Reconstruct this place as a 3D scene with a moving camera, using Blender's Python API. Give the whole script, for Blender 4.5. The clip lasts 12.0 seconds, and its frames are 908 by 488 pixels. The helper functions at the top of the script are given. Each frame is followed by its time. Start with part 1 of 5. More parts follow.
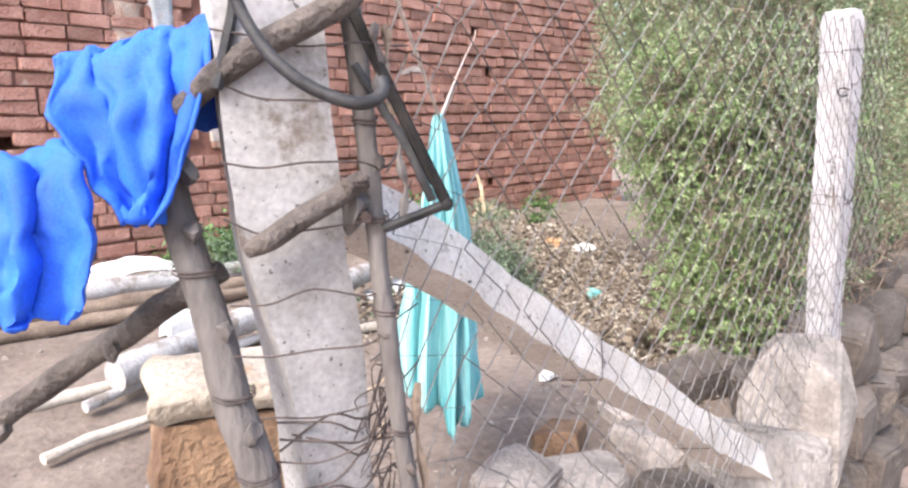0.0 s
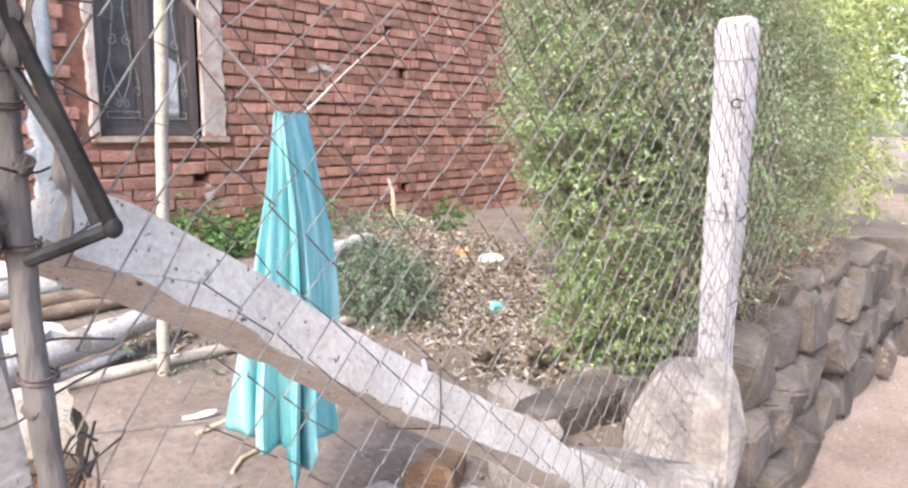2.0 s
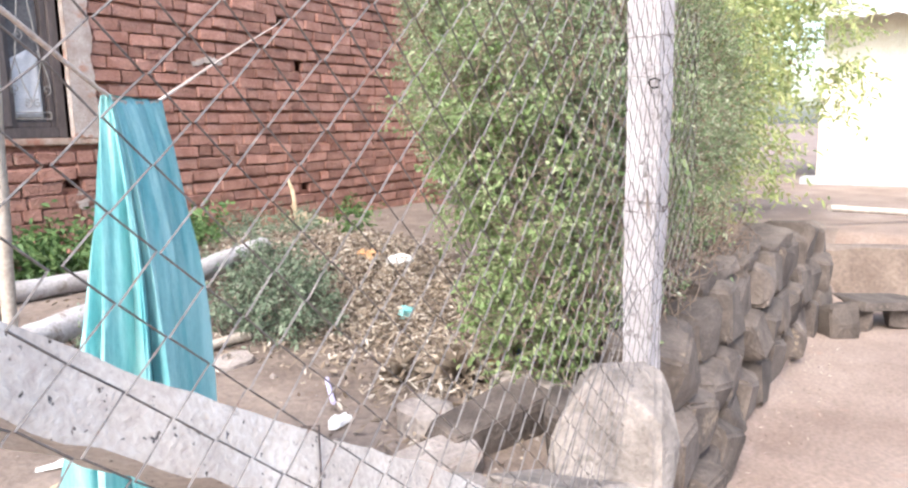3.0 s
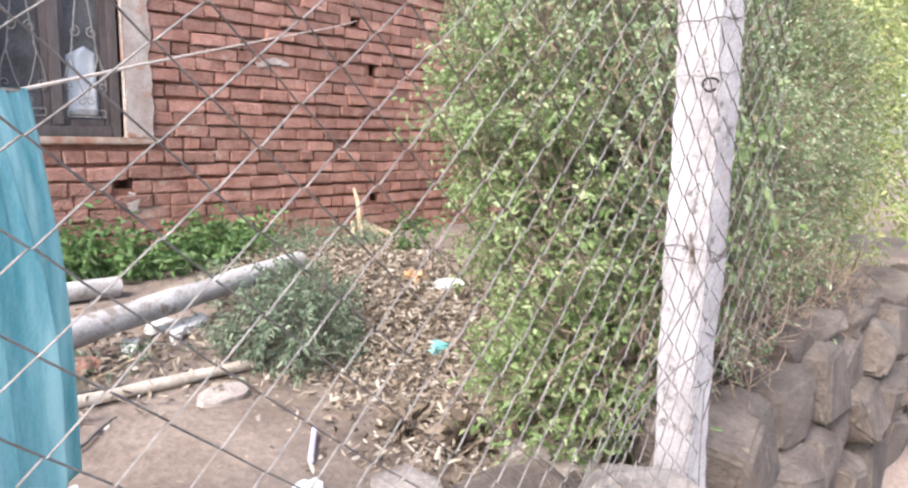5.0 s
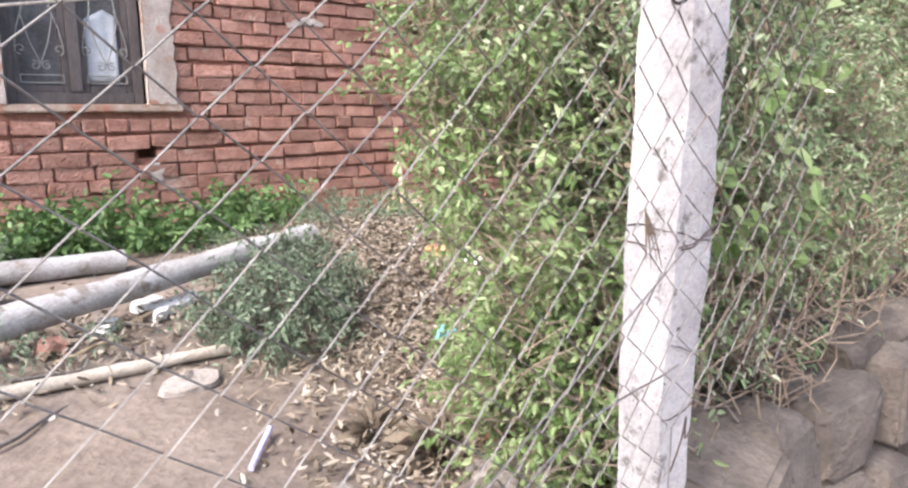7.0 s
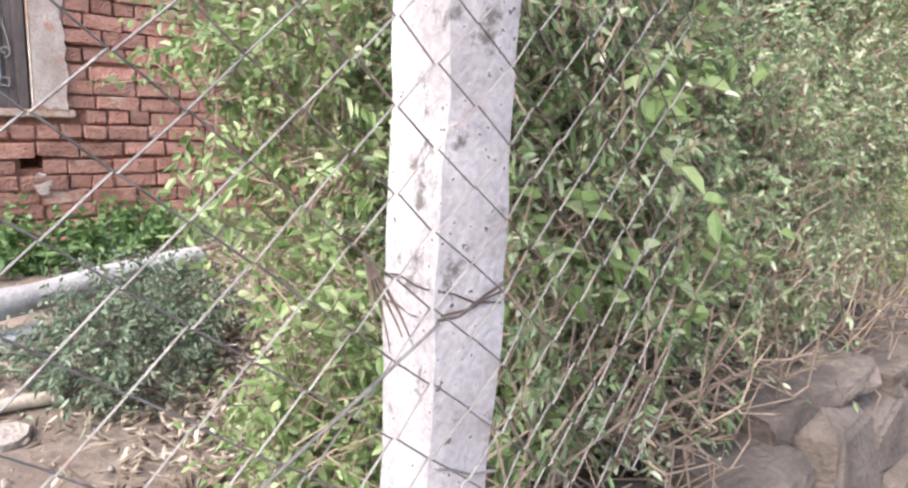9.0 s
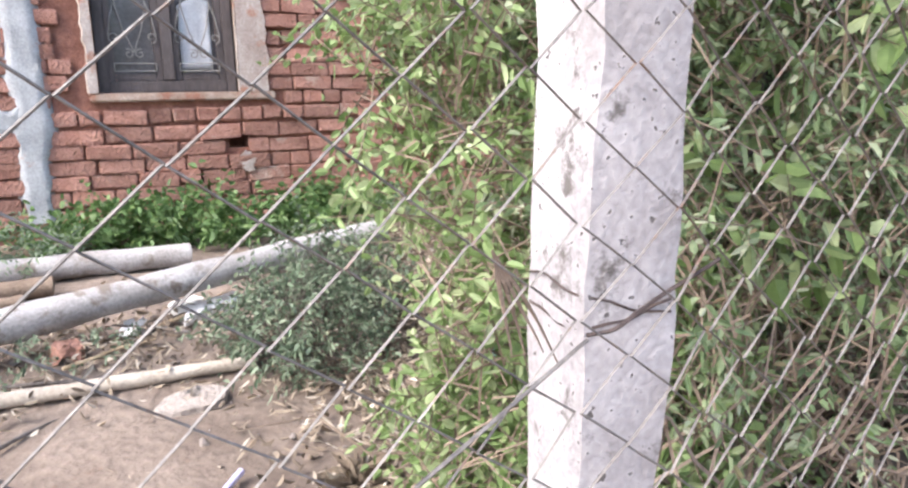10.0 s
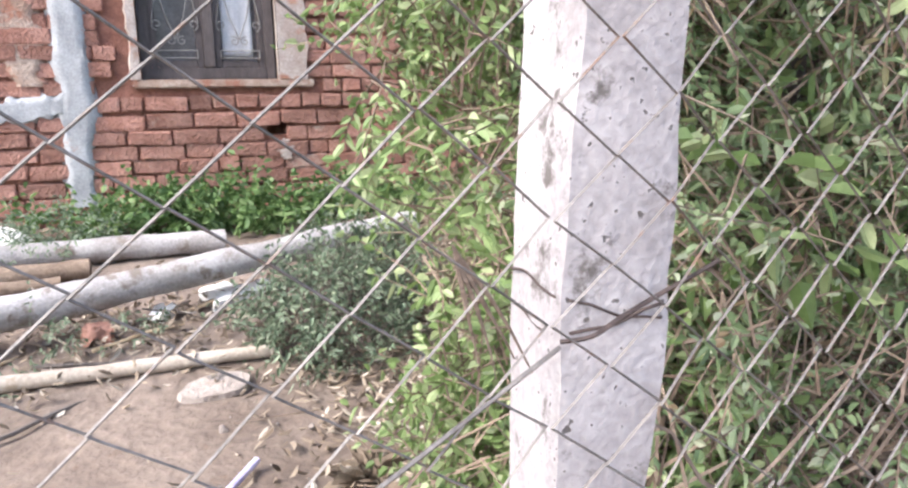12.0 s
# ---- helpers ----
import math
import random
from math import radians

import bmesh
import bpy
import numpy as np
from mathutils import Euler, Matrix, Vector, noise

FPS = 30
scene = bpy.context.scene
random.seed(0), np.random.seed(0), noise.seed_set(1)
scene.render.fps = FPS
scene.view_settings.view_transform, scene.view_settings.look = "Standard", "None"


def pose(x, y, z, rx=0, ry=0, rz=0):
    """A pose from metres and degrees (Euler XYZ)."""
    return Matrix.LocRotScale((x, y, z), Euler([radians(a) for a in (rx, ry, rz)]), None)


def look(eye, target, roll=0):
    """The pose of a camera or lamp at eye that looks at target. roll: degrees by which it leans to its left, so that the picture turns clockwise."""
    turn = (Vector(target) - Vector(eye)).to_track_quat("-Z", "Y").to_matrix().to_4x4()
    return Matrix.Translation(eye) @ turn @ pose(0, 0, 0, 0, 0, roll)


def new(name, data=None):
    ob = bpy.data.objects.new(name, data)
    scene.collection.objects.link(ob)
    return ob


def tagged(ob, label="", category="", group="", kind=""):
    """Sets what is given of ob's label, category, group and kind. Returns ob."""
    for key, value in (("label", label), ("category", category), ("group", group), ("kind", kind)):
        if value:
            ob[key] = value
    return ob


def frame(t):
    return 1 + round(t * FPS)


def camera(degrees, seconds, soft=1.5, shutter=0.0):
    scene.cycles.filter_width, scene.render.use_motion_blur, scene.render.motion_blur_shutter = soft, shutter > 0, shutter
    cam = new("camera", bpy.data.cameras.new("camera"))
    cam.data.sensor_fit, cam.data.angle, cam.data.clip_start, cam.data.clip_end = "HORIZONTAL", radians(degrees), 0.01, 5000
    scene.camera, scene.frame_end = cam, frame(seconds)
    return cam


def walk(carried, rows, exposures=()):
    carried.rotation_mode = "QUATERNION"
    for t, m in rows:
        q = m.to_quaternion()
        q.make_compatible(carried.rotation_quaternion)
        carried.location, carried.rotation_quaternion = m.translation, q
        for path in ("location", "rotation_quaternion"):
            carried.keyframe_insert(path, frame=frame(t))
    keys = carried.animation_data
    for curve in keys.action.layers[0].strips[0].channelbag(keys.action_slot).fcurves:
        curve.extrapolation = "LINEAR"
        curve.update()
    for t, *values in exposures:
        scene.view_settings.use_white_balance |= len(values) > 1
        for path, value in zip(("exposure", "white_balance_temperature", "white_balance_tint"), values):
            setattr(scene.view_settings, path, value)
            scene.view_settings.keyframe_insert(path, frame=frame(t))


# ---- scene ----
import itertools

cam = camera(64.5, 12.0, soft=2.4)

# ---- camera ----
PATH = [
    (0, (0.414, 0.403, 1.493), (1.795, 1.814, 1.176), -1.5),
    (0.5, (0.411, 0.427, 1.499), (1.881, 1.746, 1.184), -2.0),
    (1, (0.462, 0.439, 1.487), (1.973, 1.716, 1.192), -1.5),
    (1.5, (0.588, 0.448, 1.484), (2.106, 1.714, 1.176), -0.7),
    (2, (0.689, 0.423, 1.485), (2.203, 1.694, 1.178), 0.3),
    (2.5, (0.784, 0.459, 1.473), (2.355, 1.655, 1.15), -0.9),
    (3, (0.918, 0.556, 1.463), (2.574, 1.632, 1.145), -1.1),
    (5, (1.494, 0.59, 1.458), (2.969, 1.911, 1.173), 0.8),
    (5.5, (1.6, 0.608, 1.466), (2.997, 2.012, 1.192), -1.4),
    (6, (1.752, 0.565, 1.451), (3.048, 2.066, 1.192), 0.2),
    (6.5, (1.878, 0.544, 1.446), (3.204, 2.009, 1.132), 1.3),
    (7, (2.007, 0.607, 1.421), (3.287, 2.098, 1.05), -0.2),
    (7.5, (2.144, 0.67, 1.401), (3.573, 2.026, 1.057), 0.3),
    (9.5, (2.566, 0.713, 1.389), (3.785, 2.265, 1.063), 1.7),
    (10, (2.601, 0.767, 1.389), (3.496, 2.51, 0.99), -1.3),
    (10.5, (2.639, 0.777, 1.393), (3.172, 2.668, 1.02), -2.1),
    (11, (2.662, 0.782, 1.388), (3.057, 2.704, 1.001), -2.2),
    (11.5, (2.665, 0.785, 1.381), (3.133, 2.684, 0.965), -1.1),
    (12, (2.671, 0.786, 1.38), (3.451, 2.579, 0.959), -0.8),
]
walk(cam, [(t, look(eye, target, roll)) for t, eye, target, roll in PATH])

# ---- light ----
world = bpy.data.worlds.new("world")
scene.world = world
world.use_nodes = True
wnt = world.node_tree
sky = wnt.nodes.new("ShaderNodeTexSky")
sky.sky_type = 'NISHITA'
sky.sun_disc = False
sky.sun_elevation = radians(46)
sky.sun_rotation = radians(256)
sky.dust_density = 3.0
wnt.links.new(sky.outputs[0], wnt.nodes["Background"].inputs[0])
wnt.nodes["Background"].inputs[1].default_value = 0.15
sun = new("sun", bpy.data.lights.new("sun", 'SUN'))
sun.data.energy = 1.6
sun.data.angle = radians(24)
sun.data.color = (1.0, 0.97, 0.93)
sun.matrix_world = look((-9.0, -2.2, 9.5), (0, 0, 0))
scene.view_settings.exposure = 1.9


# ---- materials ----
def mat(name, c1, c2, scale=6.0, fine=70.0, rough=0.85, bump=0.25, dist=0.01, vary=None, spread=0.35,
        spots=None, metal=0.0, stretch=None, translucent=0.0, detail=6.0, pits=None):
    """Two-scale noise colour with relief. vary: 'object' or 'island' adds a tone per piece. spots: (colour, scale, amount). pits: (colour, scale, amount), small dark hollows."""
    m = bpy.data.materials.new(name)
    m.use_nodes = True
    nt = m.node_tree
    n, l = nt.nodes, nt.links
    b = n["Principled BSDF"]
    tc = n.new("ShaderNodeTexCoord")
    vec = tc.outputs["Object"]
    if vary == 'object':
        oi = n.new("ShaderNodeObjectInfo")
        mul = n.new("ShaderNodeVectorMath"); mul.operation = 'SCALE'
        comb = n.new("ShaderNodeCombineXYZ")
        for k in range(3):
            l.new(oi.outputs["Random"], comb.inputs[k])
        l.new(comb.outputs[0], mul.inputs[0]); mul.inputs["Scale"].default_value = 40.0
        add = n.new("ShaderNodeVectorMath"); add.operation = 'ADD'
        l.new(vec, add.inputs[0]); l.new(mul.outputs[0], add.inputs[1])
        vec = add.outputs[0]
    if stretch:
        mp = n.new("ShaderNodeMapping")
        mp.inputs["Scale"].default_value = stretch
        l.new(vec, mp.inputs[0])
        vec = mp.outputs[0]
    big = n.new("ShaderNodeTexNoise"); big.inputs["Scale"].default_value = scale; big.inputs["Detail"].default_value = detail
    big.inputs["Roughness"].default_value = 0.62
    small = n.new("ShaderNodeTexNoise"); small.inputs["Scale"].default_value = fine; small.inputs["Detail"].default_value = 4.0
    l.new(vec, big.inputs[0]); l.new(vec, small.inputs[0])
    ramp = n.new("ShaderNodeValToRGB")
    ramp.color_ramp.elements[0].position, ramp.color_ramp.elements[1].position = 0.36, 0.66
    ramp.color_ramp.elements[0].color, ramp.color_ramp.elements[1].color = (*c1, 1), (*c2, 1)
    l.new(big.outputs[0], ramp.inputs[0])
    col = ramp.outputs[0]
    gr = n.new("ShaderNodeMixRGB"); gr.blend_type = 'OVERLAY'; gr.inputs[0].default_value = 0.45
    l.new(col, gr.inputs[1]); l.new(small.outputs[0], gr.inputs[2])
    col = gr.outputs[0]
    if spots:
        sc, ss, amount = spots
        sp = n.new("ShaderNodeTexNoise"); sp.inputs["Scale"].default_value = ss; sp.inputs["Detail"].default_value = 8.0
        sp.inputs["Roughness"].default_value = 0.7
        l.new(vec, sp.inputs[0])
        sr = n.new("ShaderNodeMapRange")
        sr.inputs["From Min"].default_value, sr.inputs["From Max"].default_value = 0.68 - amount, 0.76 - amount
        l.new(sp.outputs[0], sr.inputs[0])
        sm = n.new("ShaderNodeMixRGB")
        l.new(sr.outputs[0], sm.inputs[0]); l.new(col, sm.inputs[1]); sm.inputs[2].default_value = (*sc, 1)
        col = sm.outputs[0]
    hollow = None
    if pits:
        pc, ps, amount = pits
        pn = n.new("ShaderNodeTexNoise"); pn.inputs["Scale"].default_value = ps; pn.inputs["Detail"].default_value = 2.0
        l.new(vec, pn.inputs[0])
        pr = n.new("ShaderNodeMapRange")
        pr.inputs["From Min"].default_value, pr.inputs["From Max"].default_value = 0.70 - amount, 0.75 - amount
        l.new(pn.outputs[0], pr.inputs[0])
        pm = n.new("ShaderNodeMixRGB")
        l.new(pr.outputs[0], pm.inputs[0]); l.new(col, pm.inputs[1]); pm.inputs[2].default_value = (*pc, 1)
        col = pm.outputs[0]
        hollow = pr.outputs[0]
    if vary:
        if vary == 'object':
            rnd = oi.outputs["Random"]
        else:
            ge = n.new("ShaderNodeNewGeometry"); rnd = ge.outputs["Random Per Island"]
        hs = n.new("ShaderNodeHueSaturation")
        mr = n.new("ShaderNodeMapRange")
        mr.inputs["To Min"].default_value, mr.inputs["To Max"].default_value = 1 - spread, 1 + spread
        l.new(rnd, mr.inputs[0]); l.new(mr.outputs[0], hs.inputs["Value"])
        l.new(col, hs.inputs["Color"])
        col = hs.outputs[0]
    l.new(col, b.inputs["Base Color"])
    b.inputs["Roughness"].default_value = rough
    b.inputs["Metallic"].default_value = metal
    bp = n.new("ShaderNodeBump")
    bp.inputs["Strength"].default_value = bump; bp.inputs["Distance"].default_value = dist
    sumn = n.new("ShaderNodeMath"); sumn.operation = 'ADD'
    l.new(big.outputs[0], sumn.inputs[0]); l.new(small.outputs[0], sumn.inputs[1])
    height = sumn.outputs[0]
    if hollow:
        sub = n.new("ShaderNodeMath"); sub.operation = 'SUBTRACT'
        l.new(height, sub.inputs[0]); l.new(hollow, sub.inputs[1])
        height = sub.outputs[0]
    l.new(height, bp.inputs["Height"])
    l.new(bp.outputs[0], b.inputs["Normal"])
    if translucent:
        out = n["Material Output"]
        tr = n.new("ShaderNodeBsdfTranslucent"); l.new(col, tr.inputs[0])
        mx = n.new("ShaderNodeMixShader"); mx.inputs[0].default_value = translucent
        l.new(b.outputs[0], mx.inputs[1]); l.new(tr.outputs[0], mx.inputs[2]); l.new(mx.outputs[0], out.inputs[0])
    return m


def leaf_mat(name, stops, translucent=0.35, rough=0.55):
    """Leaf colour picked per leaf from a ramp of (position, colour)."""
    m = bpy.data.materials.new(name)
    m.use_nodes = True
    nt = m.node_tree
    n, l = nt.nodes, nt.links
    b = n["Principled BSDF"]
    ge = n.new("ShaderNodeNewGeometry")
    ramp = n.new("ShaderNodeValToRGB")
    els = ramp.color_ramp.elements
    els[0].position, els[0].color = stops[0][0], (*stops[0][1], 1)
    els[1].position, els[1].color = stops[-1][0], (*stops[-1][1], 1)
    for p, c in stops[1:-1]:
        e = els.new(p); e.color = (*c, 1)
    l.new(ge.outputs["Random Per Island"], ramp.inputs[0])
    tc = n.new("ShaderNodeTexCoord")
    no = n.new("ShaderNodeTexNoise"); no.inputs["Scale"].default_value = 90; no.inputs["Detail"].default_value = 3
    l.new(tc.outputs["Object"], no.inputs[0])
    gr = n.new("ShaderNodeMixRGB"); gr.blend_type = 'OVERLAY'; gr.inputs[0].default_value = 0.35
    l.new(ramp.outputs[0], gr.inputs[1]); l.new(no.outputs[0], gr.inputs[2])
    l.new(gr.outputs[0], b.inputs["Base Color"])
    b.inputs["Roughness"].default_value = rough
    tr = n.new("ShaderNodeBsdfTranslucent"); l.new(gr.outputs[0], tr.inputs[0])
    mx = n.new("ShaderNodeMixShader"); mx.inputs[0].default_value = translucent
    l.new(b.outputs[0], mx.inputs[1]); l.new(tr.outputs[0], mx.inputs[2])
    l.new(mx.outputs[0], n["Material Output"].inputs[0])
    return m


BRICK = mat("fired brick", (0.265, 0.124, 0.094), (0.39, 0.213, 0.171), 7, 70, 0.92, 0.95, 0.013, 'object', 0.25,
            spots=((0.42, 0.30, 0.25), 5, 0.08))
BRICK_REST = mat("fired brick far", (0.265, 0.124, 0.094), (0.39, 0.213, 0.171), 7, 70, 0.92, 0.95, 0.013, 'island', 0.25,
            spots=((0.42, 0.30, 0.25), 5, 0.08))
# Darker than the red mud itself: shade of the recessed joints is painted in.
MORTAR = mat("mud mortar", (0.17, 0.072, 0.052), (0.29, 0.135, 0.10), 12, 120, 0.95, 0.8, 0.01)
CEMENT = mat("grey cement", (0.292, 0.301, 0.318), (0.43, 0.439, 0.464), 7, 110, 0.9, 0.35, 0.006, spots=((0.361, 0.241, 0.189), 9, 0.08))
PLASTER = mat("worn lime plaster", (0.317, 0.246, 0.216), (0.458, 0.4, 0.374), 8, 80, 0.9, 0.5, 0.008, spots=((0.352, 0.176, 0.123), 6, 0.12))
DULL = mat("dull stained plaster", (0.297, 0.198, 0.153), (0.45, 0.36, 0.306), 8, 80, 0.93, 0.8, 0.012, spots=((0.324, 0.153, 0.108), 7, 0.16))
GRANITE = mat("whitish granite", (0.284, 0.262, 0.271), (0.43, 0.408, 0.421), 6, 120, 0.9, 0.45, 0.005, spots=((0.129, 0.116, 0.112), 21, 0.11), pits=((0.10, 0.09, 0.088), 120, 0.035))
GRANITE_OLD = mat("stained granite", (0.224, 0.204, 0.2), (0.4, 0.384, 0.392), 5, 140, 0.88, 0.35, 0.004, spots=((0.144, 0.116, 0.1), 8, 0.13), pits=((0.10, 0.09, 0.088), 120, 0.03))
GRANITE_LIGHT = mat("pale granite", (0.497, 0.437, 0.391), (0.651, 0.596, 0.546), 8, 130, 0.88, 0.5, 0.006, spots=((0.214, 0.168, 0.143), 16, 0.06), pits=((0.10, 0.09, 0.088), 120, 0.035))
ROCK = mat("field stone", (0.0569, 0.0444, 0.0387), (0.146, 0.118, 0.102), 5, 60, 0.92, 0.9, 0.012, 'object', 0.22, spots=((0.248, 0.194, 0.147), 6, 0.07))
ROCK_PALE = mat("pale field stone", (0.192, 0.161, 0.148), (0.333, 0.292, 0.27), 5, 60, 0.92, 0.9, 0.012, 'object', 0.12, spots=((0.163, 0.111, 0.074), 6, 0.07))
BOULDER = mat("grey-beige boulder", (0.15, 0.128, 0.115), (0.33, 0.29, 0.265), 6, 60, 0.92, 0.9, 0.012, spots=((0.085, 0.07, 0.06), 7, 0.10))
LATERITE = mat("brown cut stone", (0.118, 0.064, 0.0377), (0.247, 0.155, 0.0942), 7, 80, 0.93, 0.9, 0.012, spots=((0.371, 0.281, 0.198), 4, 0.06))
SOIL = mat("trodden earth", (0.126, 0.0944, 0.078), (0.205, 0.162, 0.137), 3.1, 33, 0.96, 0.55, 0.02, spots=((0.15, 0.103, 0.0752), 9, 0.05))
ROAD = mat("dusty road", (0.183, 0.131, 0.107), (0.273, 0.21, 0.178), 1.6, 45, 0.96, 0.5, 0.015, spots=((0.27, 0.183, 0.143), 3, 0.08))
BARK_GREY = mat("grey weathered wood", (0.0704, 0.0581, 0.0551), (0.165, 0.145, 0.138), 8, 70, 0.9, 0.8, 0.008, stretch=(1, 1, 0.35), spots=((0.0734, 0.0551, 0.0428), 10, 0.06))
LOG_PALE = mat("pale log", (0.266, 0.248, 0.247), (0.421, 0.409, 0.423), 5, 90, 0.88, 0.6, 0.006, spots=((0.179, 0.149, 0.131), 7, 0.15))
LOG_BROWN = mat("brown log", (0.118, 0.0829, 0.0629), (0.237, 0.178, 0.137), 7, 90, 0.9, 0.7, 0.008)
BARK_DARK = mat("dark bark", (0.054, 0.0425, 0.0382), (0.133, 0.109, 0.0979), 14, 110, 0.93, 1.0, 0.01)
POLE = mat("peeled pole", (0.346, 0.294, 0.25), (0.501, 0.447, 0.394), 9, 80, 0.85, 0.4, 0.004, spots=((0.289, 0.231, 0.173), 12, 0.05))
BLUE = mat("blue cotton", (0.0102, 0.0723, 0.468), (0.017, 0.119, 0.612), 12, 300, 0.75, 0.25, 0.003)
# Vertical streaks: mottled cloth, with the folds' light and shade put into the colour.
TEAL_STREAKED = mat("turquoise cloth", (0.13, 0.43, 0.47), (0.44, 0.74, 0.74), 7, 260, 0.72, 0.25, 0.003, stretch=(3.5, 3.5, 0.35), translucent=0.2)
WHITE_CLOTH = mat("white sacking", (0.69, 0.68, 0.68), (0.828, 0.818, 0.818), 9, 200, 0.8, 0.3, 0.003)
PURPLE = mat("purple cloth", (0.18, 0.03, 0.24), (0.34, 0.07, 0.42), 9, 200, 0.8, 0.3, 0.003)
ROPE = mat("pale rope", (0.52, 0.42, 0.36), (0.70, 0.60, 0.53), 60, 300, 0.9, 0.6, 0.002)
WIRE = mat("galvanised wire", (0.0984, 0.0886, 0.0861), (0.209, 0.189, 0.18), 30, 240, 0.6, 0.15, 0.001, metal=0.2, spots=((0.148, 0.0902, 0.0656), 22, 0.1))
RUST = mat("rusty wire", (0.044, 0.032, 0.0304), (0.112, 0.08, 0.072), 40, 260, 0.7, 0.3, 0.001, metal=0.3)
BLACK = mat("black rubber", (0.012, 0.012, 0.014), (0.04, 0.038, 0.04), 30, 200, 0.55, 0.2, 0.002)
IRON = mat("dark iron", (0.0064, 0.00576, 0.00576), (0.0288, 0.0243, 0.023), 25, 160, 0.85, 0.3, 0.002)
CABLE = mat("grey cable", (0.0224, 0.0217, 0.0235), (0.0606, 0.0574, 0.0593), 20, 200, 0.5, 0.2, 0.002)
WINDOW_WOOD = mat("dark window wood", (0.0576, 0.0464, 0.0466), (0.119, 0.096, 0.0941), 10, 90, 0.65, 0.4, 0.004, stretch=(1, 1, 0.25))
GRILL = mat("white grill paint", (0.204, 0.191, 0.183), (0.289, 0.272, 0.264), 30, 150, 0.6, 0.2, 0.002)
# The grey base carries the reflected sky as colour.
GLASS = mat("window glass with painted sky reflection", (0.077, 0.07, 0.077), (0.14, 0.133, 0.143), 5, 60, 0.18, 0.05, 0.001)
PAPER = mat("pale paper", (0.468, 0.476, 0.51), (0.612, 0.62, 0.654), 8, 120, 0.7, 0.2, 0.002)
ROOM = mat("dim room", (0.05, 0.04, 0.04), (0.09, 0.075, 0.07), 3, 40, 0.9, 0.2, 0.004)
LIMEWASH = mat("sunlit limewash", (0.66, 0.62, 0.50), (0.80, 0.77, 0.66), 2, 30, 0.9, 0.3, 0.01)
ROOF = mat("corrugated sheet", (0.38, 0.37, 0.36), (0.55, 0.54, 0.53), 4, 60, 0.6, 0.3, 0.004, metal=0.4)
STRAW = mat("dry stalk", (0.357, 0.264, 0.17), (0.51, 0.408, 0.289), 12, 120, 0.9, 0.4, 0.003)
PLASTIC_BLUE = mat("blue plastic", (0.05, 0.09, 0.22), (0.12, 0.18, 0.36), 14, 120, 0.5, 0.3, 0.003)
PLASTIC_TEAL = mat("turquoise plastic", (0.16, 0.50, 0.52), (0.30, 0.66, 0.66), 14, 120, 0.5, 0.3, 0.003)
PLASTIC_LILAC = mat("lilac plastic", (0.42, 0.38, 0.62), (0.60, 0.57, 0.78), 14, 120, 0.45, 0.2, 0.003)
ORANGE = mat("faded orange scrap", (0.50, 0.26, 0.12), (0.64, 0.40, 0.22), 14, 120, 0.8, 0.3, 0.003)
for m_ in (IRON, BLACK, CABLE):
    m_.node_tree.nodes["Principled BSDF"].inputs["Specular IOR Level"].default_value = 0.18
LEAF_BUSH = leaf_mat("bush leaf", [(0.0, (0.255, 0.186, 0.127)), (0.06, (0.353, 0.274, 0.173)), (0.08, (0.132, 0.196, 0.0925)), (0.45, (0.235, 0.328, 0.168)),
                                   (0.8, (0.372, 0.456, 0.272)), (1.0, (0.588, 0.617, 0.463))], 0.5)
CREAM_STONE = mat("cream broken stone", (0.23, 0.184, 0.142), (0.383, 0.329, 0.275), 6, 80, 0.93, 0.8, 0.012, spots=((0.306, 0.184, 0.107), 5, 0.10))
TWIG = mat("dry brown twig", (0.14, 0.10, 0.078), (0.29, 0.22, 0.17), 12, 120, 0.9, 0.4, 0.003)
LEAF_YELLOW = leaf_mat("yellowish leaf", [(0.0, (0.36, 0.29, 0.165)), (0.1, (0.24, 0.3, 0.11)), (0.6, (0.4, 0.45, 0.187)), (1.0, (0.58, 0.58, 0.297))], 0.45)
LEAF_SHRUB = leaf_mat("grey-green leaf", [(0.0, (0.0924, 0.134, 0.084)), (0.6, (0.168, 0.227, 0.151)), (1.0, (0.269, 0.319, 0.227))], 0.3)
LEAF_WEED = leaf_mat("weed leaf", [(0.0, (0.0551, 0.104, 0.0306)), (0.6, (0.104, 0.19, 0.0612)), (1.0, (0.196, 0.287, 0.116))], 0.35)
LEAF_LIGHT = leaf_mat("light green leaf", [(0.0, (0.138, 0.215, 0.0688)), (0.6, (0.258, 0.353, 0.15)), (1.0, (0.447, 0.507, 0.301))], 0.45)
LEAF_DRY = leaf_mat("dry leaf", [(0.0, (0.084, 0.063, 0.0487)), (0.35, (0.193, 0.147, 0.109)), (0.8, (0.336, 0.277, 0.218)), (1.0, (0.504, 0.454, 0.395))], 0.1, 0.85)
LEAF_FAR = leaf_mat("distant leaf", [(0.0, (0.10, 0.15, 0.05)), (0.6, (0.20, 0.27, 0.09)), (1.0, (0.38, 0.42, 0.17))], 0.4)


